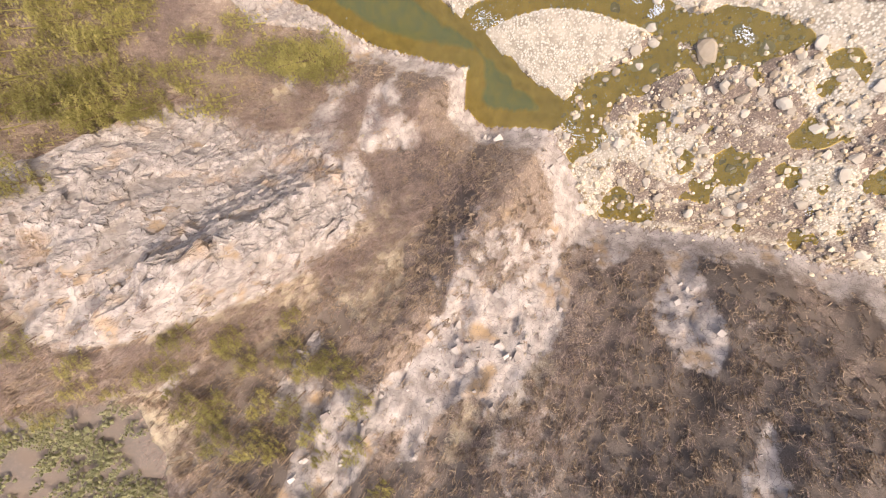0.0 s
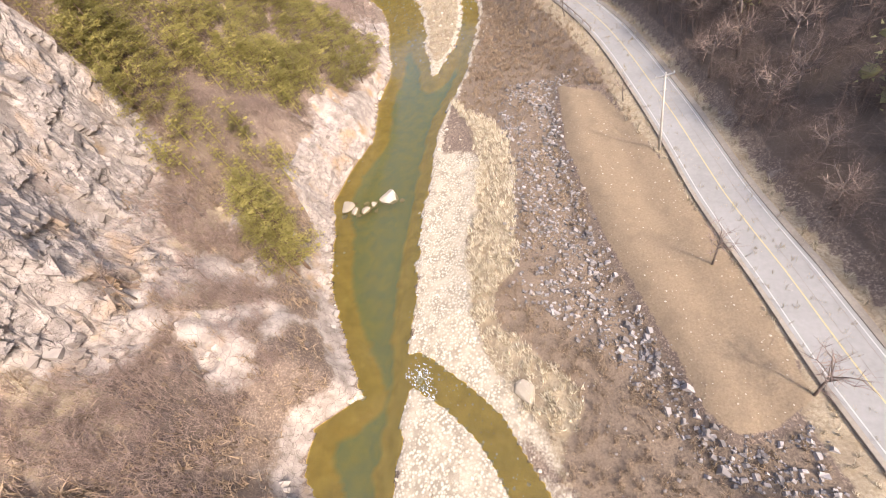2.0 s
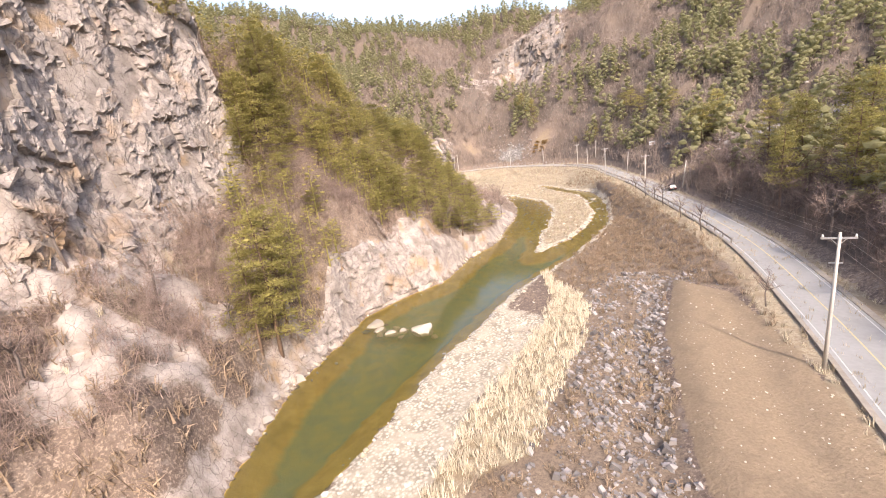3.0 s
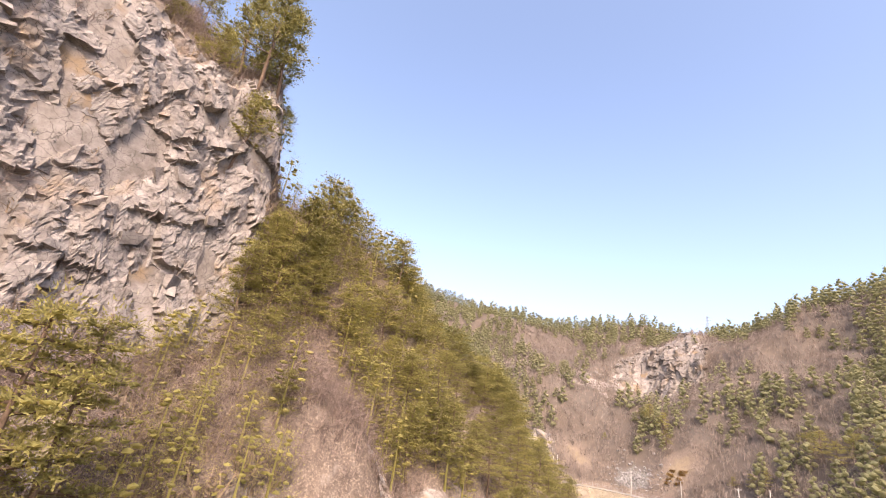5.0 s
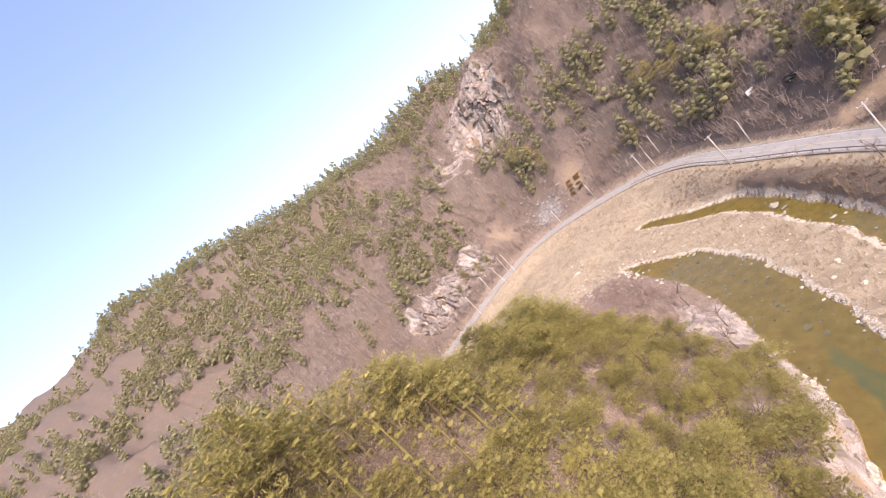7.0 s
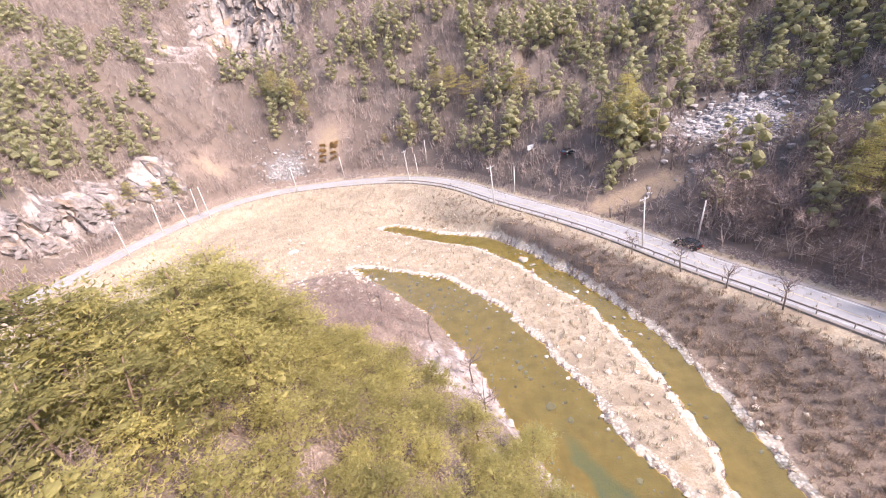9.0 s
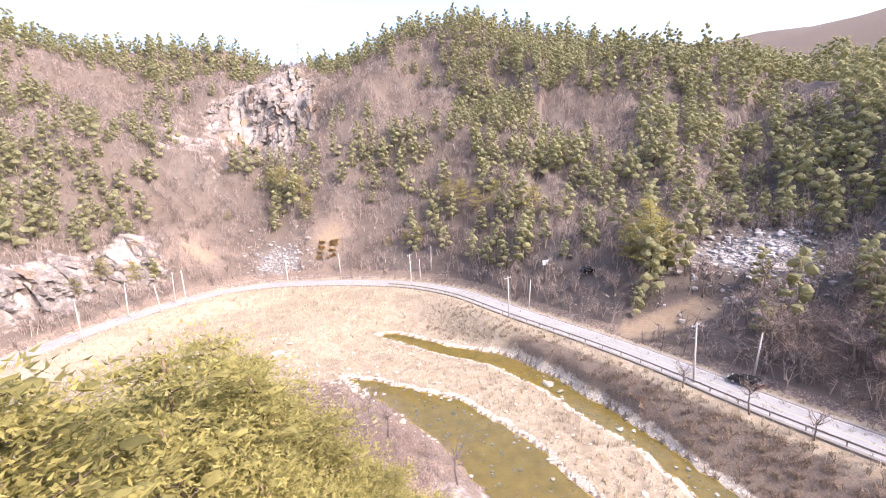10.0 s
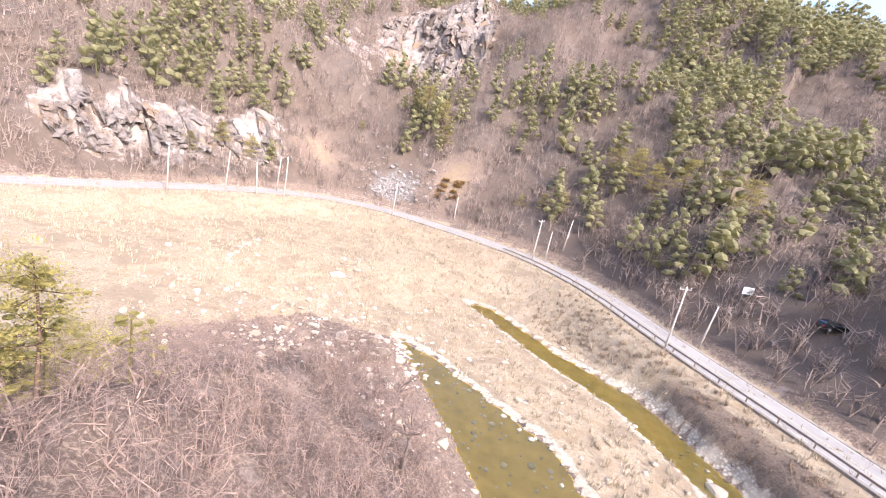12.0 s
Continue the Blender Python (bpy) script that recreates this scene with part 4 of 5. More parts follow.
def hill_pines(x, y, z, k):
    out = -side_of(ROAD_MID, x, y) - 6
    ridge = -side_of(RIDGE, x, y)
    gaps = smooth(0.40, 0.47, fbm(x / 22, y / 22, 3, 33) + 0.05)
    east = smooth(-72, -56, x + 0.1 * (y - 230)) * gaps * (0.35 + 0.65 * smooth(12, 34, out))
    gully = 1 - 0.9 * blob(x, y, -34, 222, 9, 12) - 0.85 * blob(x, y, -79, 314, 10, 34) - 0.8 * blob(x, y, -52, 236, 7, 10)
    crown = smooth(46, 14, ridge + (fbm(x / 20, y / 20, 2, 6) - 0.5) * 30) * 0.95
    band = 0.95 * blob(x, y, -203, 218, 14, 26) + 0.95 * blob(x, y, -135, 247, 9, 9) + 0.9 * blob(x, y, -78, 222, 9, 10) + 0.9 * blob(x, y, -55, 207, 12, 8) + 0.9 * blob(x, y, -92, 259, 20, 10) + 0.7 * blob(x, y, -150, 262, 14, 8) + 0.5 * blob(x, y, -188, 216, 8, 8)
    patch = 0.12 * smooth(0.55, 0.62, fbm(x / 20, y / 20, 3, 36))
    west = smooth(-205, -250, x) * 0.5 * smooth(0.40, 0.50, fbm(x / 26, y / 26, 3, 38))
    east = east * np.clip(gully, 0, 1)
    bare = (1 - smooth(0.3, 0.5, k["scree"])) * (1 - smooth(0.3, 0.5, k["field"])) * (1 - 0.9 * smooth(0.5, 0.8, k["rock"]))
    saddle = (1 - blob(x, y, -180, 398, 16, 26)) * (1 - 0.9 * blob(x, y, -14, 158, 12, 11))
    south_east = np.where(y < 125, 0.22, 1.0)
    return np.clip(np.maximum.reduce([east * south_east, crown, band, patch, west]), 0, 1) * bare * saddle * (out > 6) * (ridge > -14)


forest("pine_wood", 36000, (-520, 170, -60, 425), hill_pines, FAR_PINES, NEEDLE_HAZED, 4.1, 61, 0.75, 1.45, "green pine wood covering the mountain slopes, paled for distance haze", "forest")


def bare_shape(rng, tall, stems, twigs, width):
    """A leafless bush or young tree: a few stems that fork into thin twigs."""
    soup = Soup()

    def blade(a, b, w):
        way = np.subtract(b, a)
        side = np.cross(way, rng.normal(size=3))
        side = side / (np.linalg.norm(side) + 1e-6) * w
        soup.add([a - side, a + side, np.asarray(b)], [(0, 1, 2)])

    for _ in range(stems):
        a = rng.uniform(0, 6.28)
        lean = rng.uniform(0.05, 0.5)
        root = np.array([rng.normal() * 0.12 * tall, rng.normal() * 0.12 * tall, -0.25])
        top = root + np.array([math.cos(a) * lean, math.sin(a) * lean, rng.uniform(0.75, 1.05)]) * tall
        blade(root, top, width)
        for _ in range(twigs):
            t = rng.uniform(0.25, 0.95)
            p = root + (top - root) * t
            q = p + (rng.normal(size=3) * (0.3, 0.3, 0.12) + (0, 0, 0.22)) * tall * (1.2 - 0.6 * t)
            blade(p, q, width * 0.6)
    return np.concatenate(soup.v), soup.f


BUSHES = [bare_shape(np.random.default_rng(70 + k), 1.9, 4, 6, 0.042) for k in range(4)]
HAZE = [bare_shape(np.random.default_rng(65 + k), 3.6, 3, 5, 0.10) for k in range(4)]
THIN = [bare_shape(np.random.default_rng(85 + k), 4.2, 4, 22, 0.017) for k in range(4)]
SAPLINGS = [bare_shape(np.random.default_rng(80 + k), 4.6, 3, 11, 0.06) for k in range(4)]
TUFTS = [bare_shape(np.random.default_rng(90 + k), 0.95, 9, 0, 0.05) for k in range(3)]
MOUNDS = [bare_shape(np.random.default_rng(95 + k), 1.15, 9, 3, 0.05) for k in range(3)]


def spur_brush(x, y, z, k):
    d, w = side_of(FOOT, x, y), side_of(WEST, x, y)
    return smooth(1.5, 5, d) * (w > 0) * (1 - 0.8 * smooth(0.4, 0.7, k["rock"])) * np.where(y < -20, 0.8, 1.0) * (0.35 + 0.65 * smooth(0.35, 0.6, fbm(x / 6, y / 6, 2, 44)))


forest("brush", 19000, (-100, 20, -66, 156), spur_brush, BUSHES, TWIG, 0, 71, 0.6, 1.25, "leafless brown brush on the rocky slope", "brush")
forest("saplings", 10000, (-125, 10, -66, 158), lambda x, y, z, k: spur_brush(x, y, z, k) * np.where(y > 104, 1.0, 0.3), THIN, TWIG, 1.0, 72, 0.6, 1.25, "leafless grey-brown saplings on the rocky slope", "saplings")


forest("slope_brush", 15000, (-80, -24, -4, 64), lambda x, y, z, k: smooth(2.5, 6, side_of(FOOT, x, y)) * (1 - 0.9 * smooth(0.4, 0.6, k["rock"])) * (0.3 + 0.7 * smooth(0.38, 0.55, fbm(x / 5, y / 5, 2, 46))), BUSHES + THIN[:1], TWIG, 0, 78, 0.55, 1.2, "leafless grey-brown brush on the slope below the cliff", "brush")
SCRUB = [bare_shape(np.random.default_rng(60 + k), 1.5, 4, 3, 0.085) for k in range(4)]
forest("scrub", 23000, (-85, 22, -75, 48), lambda x, y, z, k: (side_of(FOOT, x, y) > 1.5) * (1 - 0.85 * smooth(0.4, 0.7, k["rock"])) * (0.25 + 0.75 * np.maximum(smooth(0.42, 0.6, fbm(x / 6, y / 6, 3, 48)), SHADY(x, y))), SCRUB, BRUSH, 0, 77, 0.6, 1.5, "dark brown leafless scrub on the spur", "scrub")


def hill_brush(x, y, z, k):
    out = -side_of(ROAD_MID, x, y) - 5
    return (out > 1) * (1 - 0.85 * smooth(0.4, 0.7, k["rock"])) * (1 - smooth(0.3, 0.5, k["scree"])) * (1 - smooth(0.3, 0.5, k["field"])) * smooth(260, 120, out)


forest("roadside_wood", 7500, (-20, 85, -70, 150), lambda x, y, z, k: hill_brush(x, y, z, k) * smooth(70, 40, -side_of(ROAD_MID, x, y)), THIN + SAPLINGS[:1], SHADED_TWIG, 0, 79, 0.8, 1.5, "dense leafless wood on the shaded slope, its twigs coloured darker for the shade", "woodland")
forest("hill_saplings", 26000, (-290, 70, 120, 390), hill_brush, HAZE, WOODLAND, 0, 73, 0.7, 1.35, "leafless brown woodland on the mountain slopes", "woodland")
forest("bank_brush", 30000, (-60, 60, -62, 150), lambda x, y, z, k: np.clip(k["shrub"] * (0.9 - 0.6 * smooth(8, 5, np.abs(-side_of(BANK, x, y) - 20)) * smooth(10, 18, y) * smooth(84, 74, y)), 0, 1), MOUNDS, BRUSH, 0, 74, 0.5, 1.2, "dark brown brush between the river and the road", "brush")
forest("bank_grass", 14000, (-30, 60, -62, 60), lambda x, y, z, k: np.clip(k["shrub"], 0, 1) * smooth(0.4, 0.6, fbm(x / 4, y / 4, 2, 26)), TUFTS, DEAD_GRASS, 0, 80, 0.5, 1.1, "brown dead grass among the brush of the bank", "grass")
forest("dry_grass", 60000, (-175, 60, -62, 214), lambda x, y, z, k: np.clip(k["grass"] * 0.85 * (1 - k["gravel"] * 0.7) * (z > 0.25) * np.where(side_of(FOOT, x, y) > 0, 0.35, 1.0), 0, 1), TUFTS, STRAW, 0, 75, 0.6, 1.3, "pale straw-coloured dry grass on the flood plain", "grass")
FRINGE = [bare_shape(np.random.default_rng(98 + k), 1.35, 12, 0, 0.06) for k in range(3)]
forest("straw_fringe", 13000, (-45, 5, 14, 82), lambda x, y, z, k: np.clip(k["grass"] - 0.25, 0, 1) * (side_of(FOOT, x, y) < 0) * (z > 0.3) * smooth(-24, -18, side_of(BANK, x, y)), FRINGE, PALE_STRAW, 0, 82, 0.55, 1.15, "tall pale straw along the gravel bar", "grass")
forest("verge_brush", 10000, (-80, 20, 85, 190), lambda x, y, z, k: smooth(0.6, 3, -side_of(BANK, x, y)) * smooth(4.5, 6.5, side_of(ROAD_MID, x, y)) * 0.8 * (z > 0.4), MOUNDS, BRUSH, 0, 76, 0.45, 1.0, "dead brown weeds on the bank below the road", "weeds")


def bare_tree_meshes(seed, tall, spread):
    rng = np.random.default_rng(seed)
    wood, twigs = Soup(), Soup()
    tube(wood, [(0, 0, -0.5), (0.04 * tall, 0.02 * tall, tall * 0.35), (0.02 * tall, 0, tall * 0.62)], [0.022 * tall, 0.017 * tall, 0.010 * tall], 7)
    for k in range(11):
        a, t = k * 2.4 + rng.uniform(-0.5, 0.5), rng.uniform(0.38, 0.62)
        root = Vector((0.03 * tall, 0.01 * tall, tall * t))
        tip = root + Vector((math.cos(a) * spread * rng.uniform(0.5, 1), math.sin(a) * spread * rng.uniform(0.5, 1), tall * rng.uniform(0.15, 0.4)))
        mid = root.lerp(tip, 0.5) + Vector(rng.normal(size=3)) * 0.04 * tall
        tube(wood, [root, mid, tip], [0.009 * tall, 0.006 * tall, 0.002 * tall], 4)
        for _ in range(20):
            p = np.array(mid.lerp(tip, rng.uniform(-0.5, 1.0)))
            q = p + (rng.normal(size=3) * 0.11 + (math.cos(a) * 0.05, math.sin(a) * 0.05, 0.08)) * tall
            side = rng.normal(size=3) * 0.0022 * tall
            twigs.add([p - side, p + side, q], [(0, 1, 2)])
    return wood.mesh("trunk", GREY_BARK, True), twigs.mesh("crown", TWIG)


BARE = [bare_tree_meshes(101, 6.0, 1.9), bare_tree_meshes(102, 5.0, 1.7), bare_tree_meshes(103, 8.0, 2.8)]


def bare_tree(x, y, s, kind, label, group):
    root = new("bare_tree")
    root.matrix_basis = pose(x, y, height(x, y)[0] - 0.05, 0, 0, x * 53 % 360) @ Matrix.Diagonal((s, s, s, 1))
    part("trunk", BARE[kind][0], GREY_BARK, root)
    part("crown", BARE[kind][1], TWIG, root, "leafless brown twigs")
    tagged(root, label, "tree", group)


for x, y, s, kind in [(14.0, 34.6, 1.0, 0), (21.2, 20.7, 1.1, 0), (-36.4, 140.0, 1.0, 1), (-31.2, 132.2, 1.0, 0), (-27.3, 126.2, 0.95, 1), (-23.2, 119.8, 1.05, 0), (-16.5, 108.5, 1.0, 1), (-10.5, 98.5, 1.0, 0), (3.0, 66.5, 0.9, 1)]:
    bare_tree(x, y, s, kind, "small leafless roadside tree on the grass verge", "roadside trees")
for x, y, s in [(-50, 14, 1.0), (-47, 20, 0.8), (-44, 26, 0.9), (-40, 8, 0.8), (-57, 80, 1.0), (-60, 86, 0.9), (-55, 30, 0.9), (-66, 113, 0.8), (-72, 121, 0.8), (-82, 131, 0.8), (-86, 138, 0.8), (-64, 105, 0.8), (-20, 165, 1.1), (-12, 158, 1.1), (-3, 150, 1.2), (2, 140, 1.1), (-36, 172, 0.8), (-40, 183, 0.9), (10, 128, 1.1), (17, 112, 1.1)]:
    bare_tree(x, y, s, 2, "leafless grey tree on the brown slope", "bare trees on the slopes")


for n, s in enumerate(np.arange(66, 300, 4.2)):
    a, b = ROAD_MID[int(s / 6)], ROAD_MID[int(s / 6) + 1]
    d = math.hypot(b[0] - a[0], b[1] - a[1])
    off = 6.8 + 9.0 * ((n * 0.618) % 1)
    x, y = a[0] + off * (b[1] - a[1]) / d, a[1] - off * (b[0] - a[0]) / d
    bare_tree(x, y, (0.9 if s > 190 else 0.55) + 0.4 * ((n * 0.37) % 1), 2, "tall leafless tree at the foot of the shaded slope", "bare trees above the road")


# ---- stones ----
def slab_shape(rng):
    """A fractured slab: a skewed box with broken corners, tilted as the beds of the cliff are."""
    soup = Soup()
    box(soup, (0, 0, 0), (rng.uniform(0.9, 1.9), rng.uniform(0.8, 1.5), rng.uniform(0.6, 1.5)), rng.uniform(-0.5, 0.5), rng.uniform(0.65, 1.0))
    v = soup.v[0] + rng.normal(size=(8, 3)) * 0.13
    tilt = rng.normal(0.3, 0.22)
    c, s = math.cos(tilt), math.sin(tilt)
    return np.stack([v[:, 0] * c + v[:, 2] * s, v[:, 1], v[:, 2] * c - v[:, 0] * s], 1), soup.f


def stones(name, count, area, weight, seed, low, high, material, label, sub=1, flat=0.65, sink=0.25, slabs=False):
    places = scatter(count, *area, weight, seed)
    rng = np.random.default_rng(seed + 1)
    shapes = [slab_shape(rng) if slabs else rock_shape(rng, 1.0, flat, sub) for _ in range(14)]
    soup = Soup()
    for p in places:
        v, f = shapes[int(rng.integers(0, 14))]
        s = low * (high / low) ** (rng.uniform() ** 2.2)
        soup.add(v * s + p + (0, 0, s * (0.5 - sink) * flat), f)
    tagged(new(name, soup.mesh(name, material)), label, "stones", kind="stuff")


stones("gravel", 36000, (-70, 45, -62, 120), lambda x, y, z, k: k["gravel"] * (z > -0.4) * 0.9, 121, 0.06, 0.30, STONE, "pale river gravel and cobbles on the bars")
stones("cobbles", 17000, (-32, 45, -62, 22), lambda x, y, z, k: smooth(-1.5, 0.5, depth_in(RAPIDS, x, y)) * 0.8 * (z > -0.7), 123, 0.10, 0.6, OCHRE_STONE, "ochre and grey cobbles in the shallow rapids")
stones("shore_stones", 12000, (-125, -20, 20, 175), lambda x, y, z, k: np.exp(-(((z - 0.1) / 0.35) ** 2)) * np.where(y > 80, 0.4, 0.45), 125, 0.12, 0.55, STONE, "pale stones along the water's edge")
stones("scree", 24000, (-155, 25, 140, 245), lambda x, y, z, k: k["scree"], 127, 0.35, 1.2, DARK_STONE, "grey broken blocks of a scree slope")
stones("rubble", 30000, (-40, 30, 12, 80), lambda x, y, z, k: np.clip(k["shrub"], 0, 1) * smooth(8, 5, np.abs(-side_of(BANK, x, y) - 20)) * 0.95 * (0.25 + 0.75 * smooth(0.36, 0.5, fbm(x / 5, y / 5, 2, 18))), 129, 0.10, 0.55, RUBBLE, "grey angular rubble heaped beside the field", 1, 0.6, 0.3, True)
stones("loose_rubble", 4000, (-40, 30, 8, 80), lambda x, y, z, k: np.clip(k["shrub"], 0, 1) * smooth(16, 10, np.abs(-side_of(BANK, x, y) - 19)) * 0.6, 130, 0.08, 0.35, RUBBLE, "grey stones scattered among the brush")
stones("field_stones", 4500, (-12, 25, 14, 78), lambda x, y, z, k: np.clip(k["field"], 0, 1) * 0.5, 131, 0.035, 0.13, STONE, "small pale stones on the bare field")
stones("cliff_blocks", 24000, (-100, 15, -66, 125), lambda x, y, z, k: smooth(0.5, 0.8, k["rock"]) * (side_of(FOOT, x, y) > 0.3) * 0.28, 133, 0.2, 1.0, CLIFF, "angular blocks of weathered grey cliff rock", 1, 0.7, 0.62, True)


def cliff_face(name, a, b, reach, size, step, label, least=3.0, deep=1.0, rock=CLIFF_WALL, blocks=0, wide=2.8):
    """A broken rock wall on the steep ground to the left of the line from a to b."""
    length = math.hypot(b[0] - a[0], b[1] - a[1])
    ux, uy = (b[0] - a[0]) / length, (b[1] - a[1]) / length
    nx, ny = -uy, ux
    along_line, steps = np.arange(0, length, step), np.arange(0, reach, 0.15)
    gs, gd = np.meshgrid(along_line, steps, indexing="ij")
    z, kinds = terrain(a[0] + ux * gs + nx * gd, a[1] + uy * gs + ny * gd)
    lag = max(4, int(size / 0.3))
    low, high, feet = [], [], []
    for col in range(len(along_line)):
        rise = np.zeros(len(steps))
        rise[lag:-lag] = (z[col, 2 * lag:] - z[col, :-2 * lag]) / (2 * lag * 0.15)
        steep = (rise > 0.95) & (kinds["rock"][col] > 0.45)
        ks = np.nonzero(steep)[0]
        low.append(z[col, ks[0]] if len(ks) > 4 else np.nan)
        high.append(z[col, ks[-1]] if len(ks) > 4 else np.nan)
    low, high = np.array(low), np.array(high)
    rows = max(4, int(np.nanmax(high - low) / step))
    share = np.linspace(0, 1, rows)
    level = low[:, None] + (high - low)[:, None] * share
    depth = np.array([np.interp(level[c], np.maximum.accumulate(z[c]), steps) for c in range(len(along_line))])
    ss = np.repeat(along_line[:, None], rows, 1)
    lv = np.nan_to_num(level)
    warp = (fbm(ss / (2 * size), lv / (2 * size), 3, 7) - 0.5) * 1.6 * size
    p, q = ss + warp * 0.6 + 0.25 * lv, lv - 0.3 * ss + warp * 0.5
    out = size * (1.0 * facets(p / (wide * size), q / (3.8 * size), 17) + 0.26 * facets(p / (1.0 * size), q / (1.4 * size), 19) + 0.07 * facets(p / (0.36 * size), q / (0.42 * size), 23))
    out = out * deep
    edge = smooth(0, 0.06, share) * smooth(1.0, 0.94, share)
    out = (out + 0.3 * size) * edge - 0.5 * (1 - edge)
    x, y = a[0] + ux * ss + nx * (depth - out), a[1] + uy * ss + ny * (depth - out)
    verts = np.stack([x, y, np.nan_to_num(level)], -1).reshape(-1, 3)
    tall = (high - low) > least
    faces = []
    for c in range(len(along_line) - 1):
        if tall[c] and tall[c + 1] and np.abs(depth[c] - depth[c + 1]).max() < 3.5 * size:
            faces += [(c * rows + r, c * rows + r + 1, (c + 1) * rows + r + 1, (c + 1) * rows + r) for r in range(rows - 1)]
    if faces:
        tagged(new(name, mesh_of(name, np.nan_to_num(verts), faces, rock)), label, "cliff", kind="structure")
    # jointed blocks that stand out of the wall, along its beds
    rng = np.random.default_rng(int(reach * 10) + blocks)
    soup = Soup()
    turn = math.atan2(uy, ux)
    for _ in range(blocks if faces else 0):
        q = verts[faces[int(rng.integers(0, len(faces)))][0]]
        g = size * (0.2 + 0.8 * rng.uniform() ** 2)
        block = Soup()
        box(block, (0, 0, 0), (g * rng.uniform(0.8, 2.2), g * rng.uniform(0.7, 1.3), g * rng.uniform(0.5, 1.5)), 0, rng.uniform(0.75, 1.0))
        v = block.v[0] + rng.normal(size=(8, 3)) * 0.2 * g
        dip, yaw = rng.normal(-0.3, 0.28), turn + rng.normal(0, 0.35)
        c, s = math.cos(dip), math.sin(dip)
        v = np.stack([v[:, 0] * c + v[:, 2] * s, v[:, 1], v[:, 2] * c - v[:, 0] * s], 1)
        c, s = math.cos(yaw), math.sin(yaw)
        v = np.stack([v[:, 0] * c - v[:, 1] * s, v[:, 0] * s + v[:, 1] * c, v[:, 2]], 1)
        soup.add(v + q + np.array([nx, ny, 0]) * g * rng.uniform(0.1, 0.45), block.f)
    if soup.v:
        tagged(new(name + "_blocks", soup.mesh(name + "_blocks", rock)), "jointed angular blocks standing out of the rock wall", "rocks", kind="stuff")


cliff_face("wall_cliff", (-38, -6), (-64, 48), 34, 1.5, 0.3, "fractured pinkish grey upright cliff above the brush", 7.0, 1.0, CLIFF_WALL, 240)
cliff_face("wall_river", (-38, 34), (-46, 66), 14, 1.0, 0.3, "fractured pale grey rock face above the water", 3.0, 0.9, CLIFF_WALL, 60)
cliff_face("wall_crag", (-212, 296), (-135, 296), 52, 3.2, 0.9, "fractured grey and ochre rock face of the far crag", 3.0, 1.5, CRAG_WALL, 200, 1.1)
cliff_face("wall_low_crag", (-181, 150), (-163, 222), 26, 2.0, 0.7, "fractured grey rock face beside the road bend", 3.0, 1.4, CRAG_WALL, 120, 1.2)


stones("plain_stones", 5000, (-140, -70, 126, 178), lambda x, y, z, k: np.clip(0.7 * blob(x, y, -108, 147, 16, 9) + 0.6 * blob(x, y, -96, 154, 9, 7) + 0.5 * blob(x, y, -130, 162, 5, 5) + 0.5 * blob(x, y, -114, 172, 4, 4) + 0.4 * blob(x, y, -84, 136, 6, 9), 0, 1) * (z > -0.3) * (z < 3.0), 137, 0.12, 0.7, STONE, "pale stones washed over the grassy flood plain")
stones("pool_stones", 3000, (-95, -40, 96, 158), lambda x, y, z, k: (z < -0.1) * (z > -0.75) * 0.4, 138, 0.14, 0.45, STONE, "stones lying in the shallow amber water", 1, 0.65, -0.25)


def boulder(x, y, size, seed, label, group, flat=0.36, dz=0.0):
    v, f = rock_shape(np.random.default_rng(seed), size, flat)
    me = mesh_of("boulder", v, f, BOULDER)
    ob = new("boulder", me)
    z = max(height(x, y)[0], -0.35)
    ob.location = (x, y, z + size * flat * 0.28 + dz)
    tagged(ob, label, "boulder", group)


for n, (x, y, s) in enumerate([(-5.1, 18.0, 1.9), (5.0, -8.8, 2.1), (4.9, 2.9, 1.5), (3.6, 1.6, 1.1), (1.0, -1.3, 1.2), (-0.3, 5.8, 1.2), (-1.8, 4.4, 1.0), (-37.4, 50.2, 2.3), (-40.2, 48.2, 1.1), (-41.4, 47.0, 1.5), (-34.6, 49.4, 0.7), (-43.9, 46.6, 1.3), (-42.0, 48.6, 0.9), (-46.2, 47.4, 1.9), (-39.2, 46.9, 0.6), (-44.8, 48.6, 0.6), (-42.8, 45.6, 0.7), (-38.9, 49.4, 0.8), (-45.6, 45.2, 0.8), (-47.6, 44.2, 1.0), (-19.5, 17.2, 0.9), (-18.6, 15.8, 0.7), (-2.4, -2.6, 1.0), (-3.3, -4.6, 1.2), (-1.6, -6.6, 1.0), (10.8, -13.0, 1.2), (9.5, -21.0, 1.3), (-55.2, 152.0, 1.4), (-53.4, 149.5, 1.0), (-90.0, 145.2, 1.2), (-113.5, 166.5, 1.4), (-111.5, 168.0, 1.0), (-94.0, 150.0, 1.1), (-97.0, 154.0, 0.9), (-101.0, 151.0, 1.0), (-105.0, 148.0, 1.2), (-109.0, 144.0, 1.1), (-47.0, 137.5, 1.0), (-56.0, 111.0, 0.7), (-54.0, 108.6, 0.6)]):
    boulder(x, y, s, 300 + n, "large pale weathered boulder in the river bed", "large river boulders")
for n, p in enumerate(spaced(scatter(900, -30, 45, -60, 20, lambda x, y, z, k: smooth(0, 2, depth_in(RAPIDS, x, y)) * (z > -0.6) * 0.6, 141), 1.7)[:150]):
    boulder(p[0], p[1], float(np.random.default_rng(n).uniform(0.4, 1.15)), 400 + n, "pale rounded boulder standing in the rapids", "boulders in the rapids")


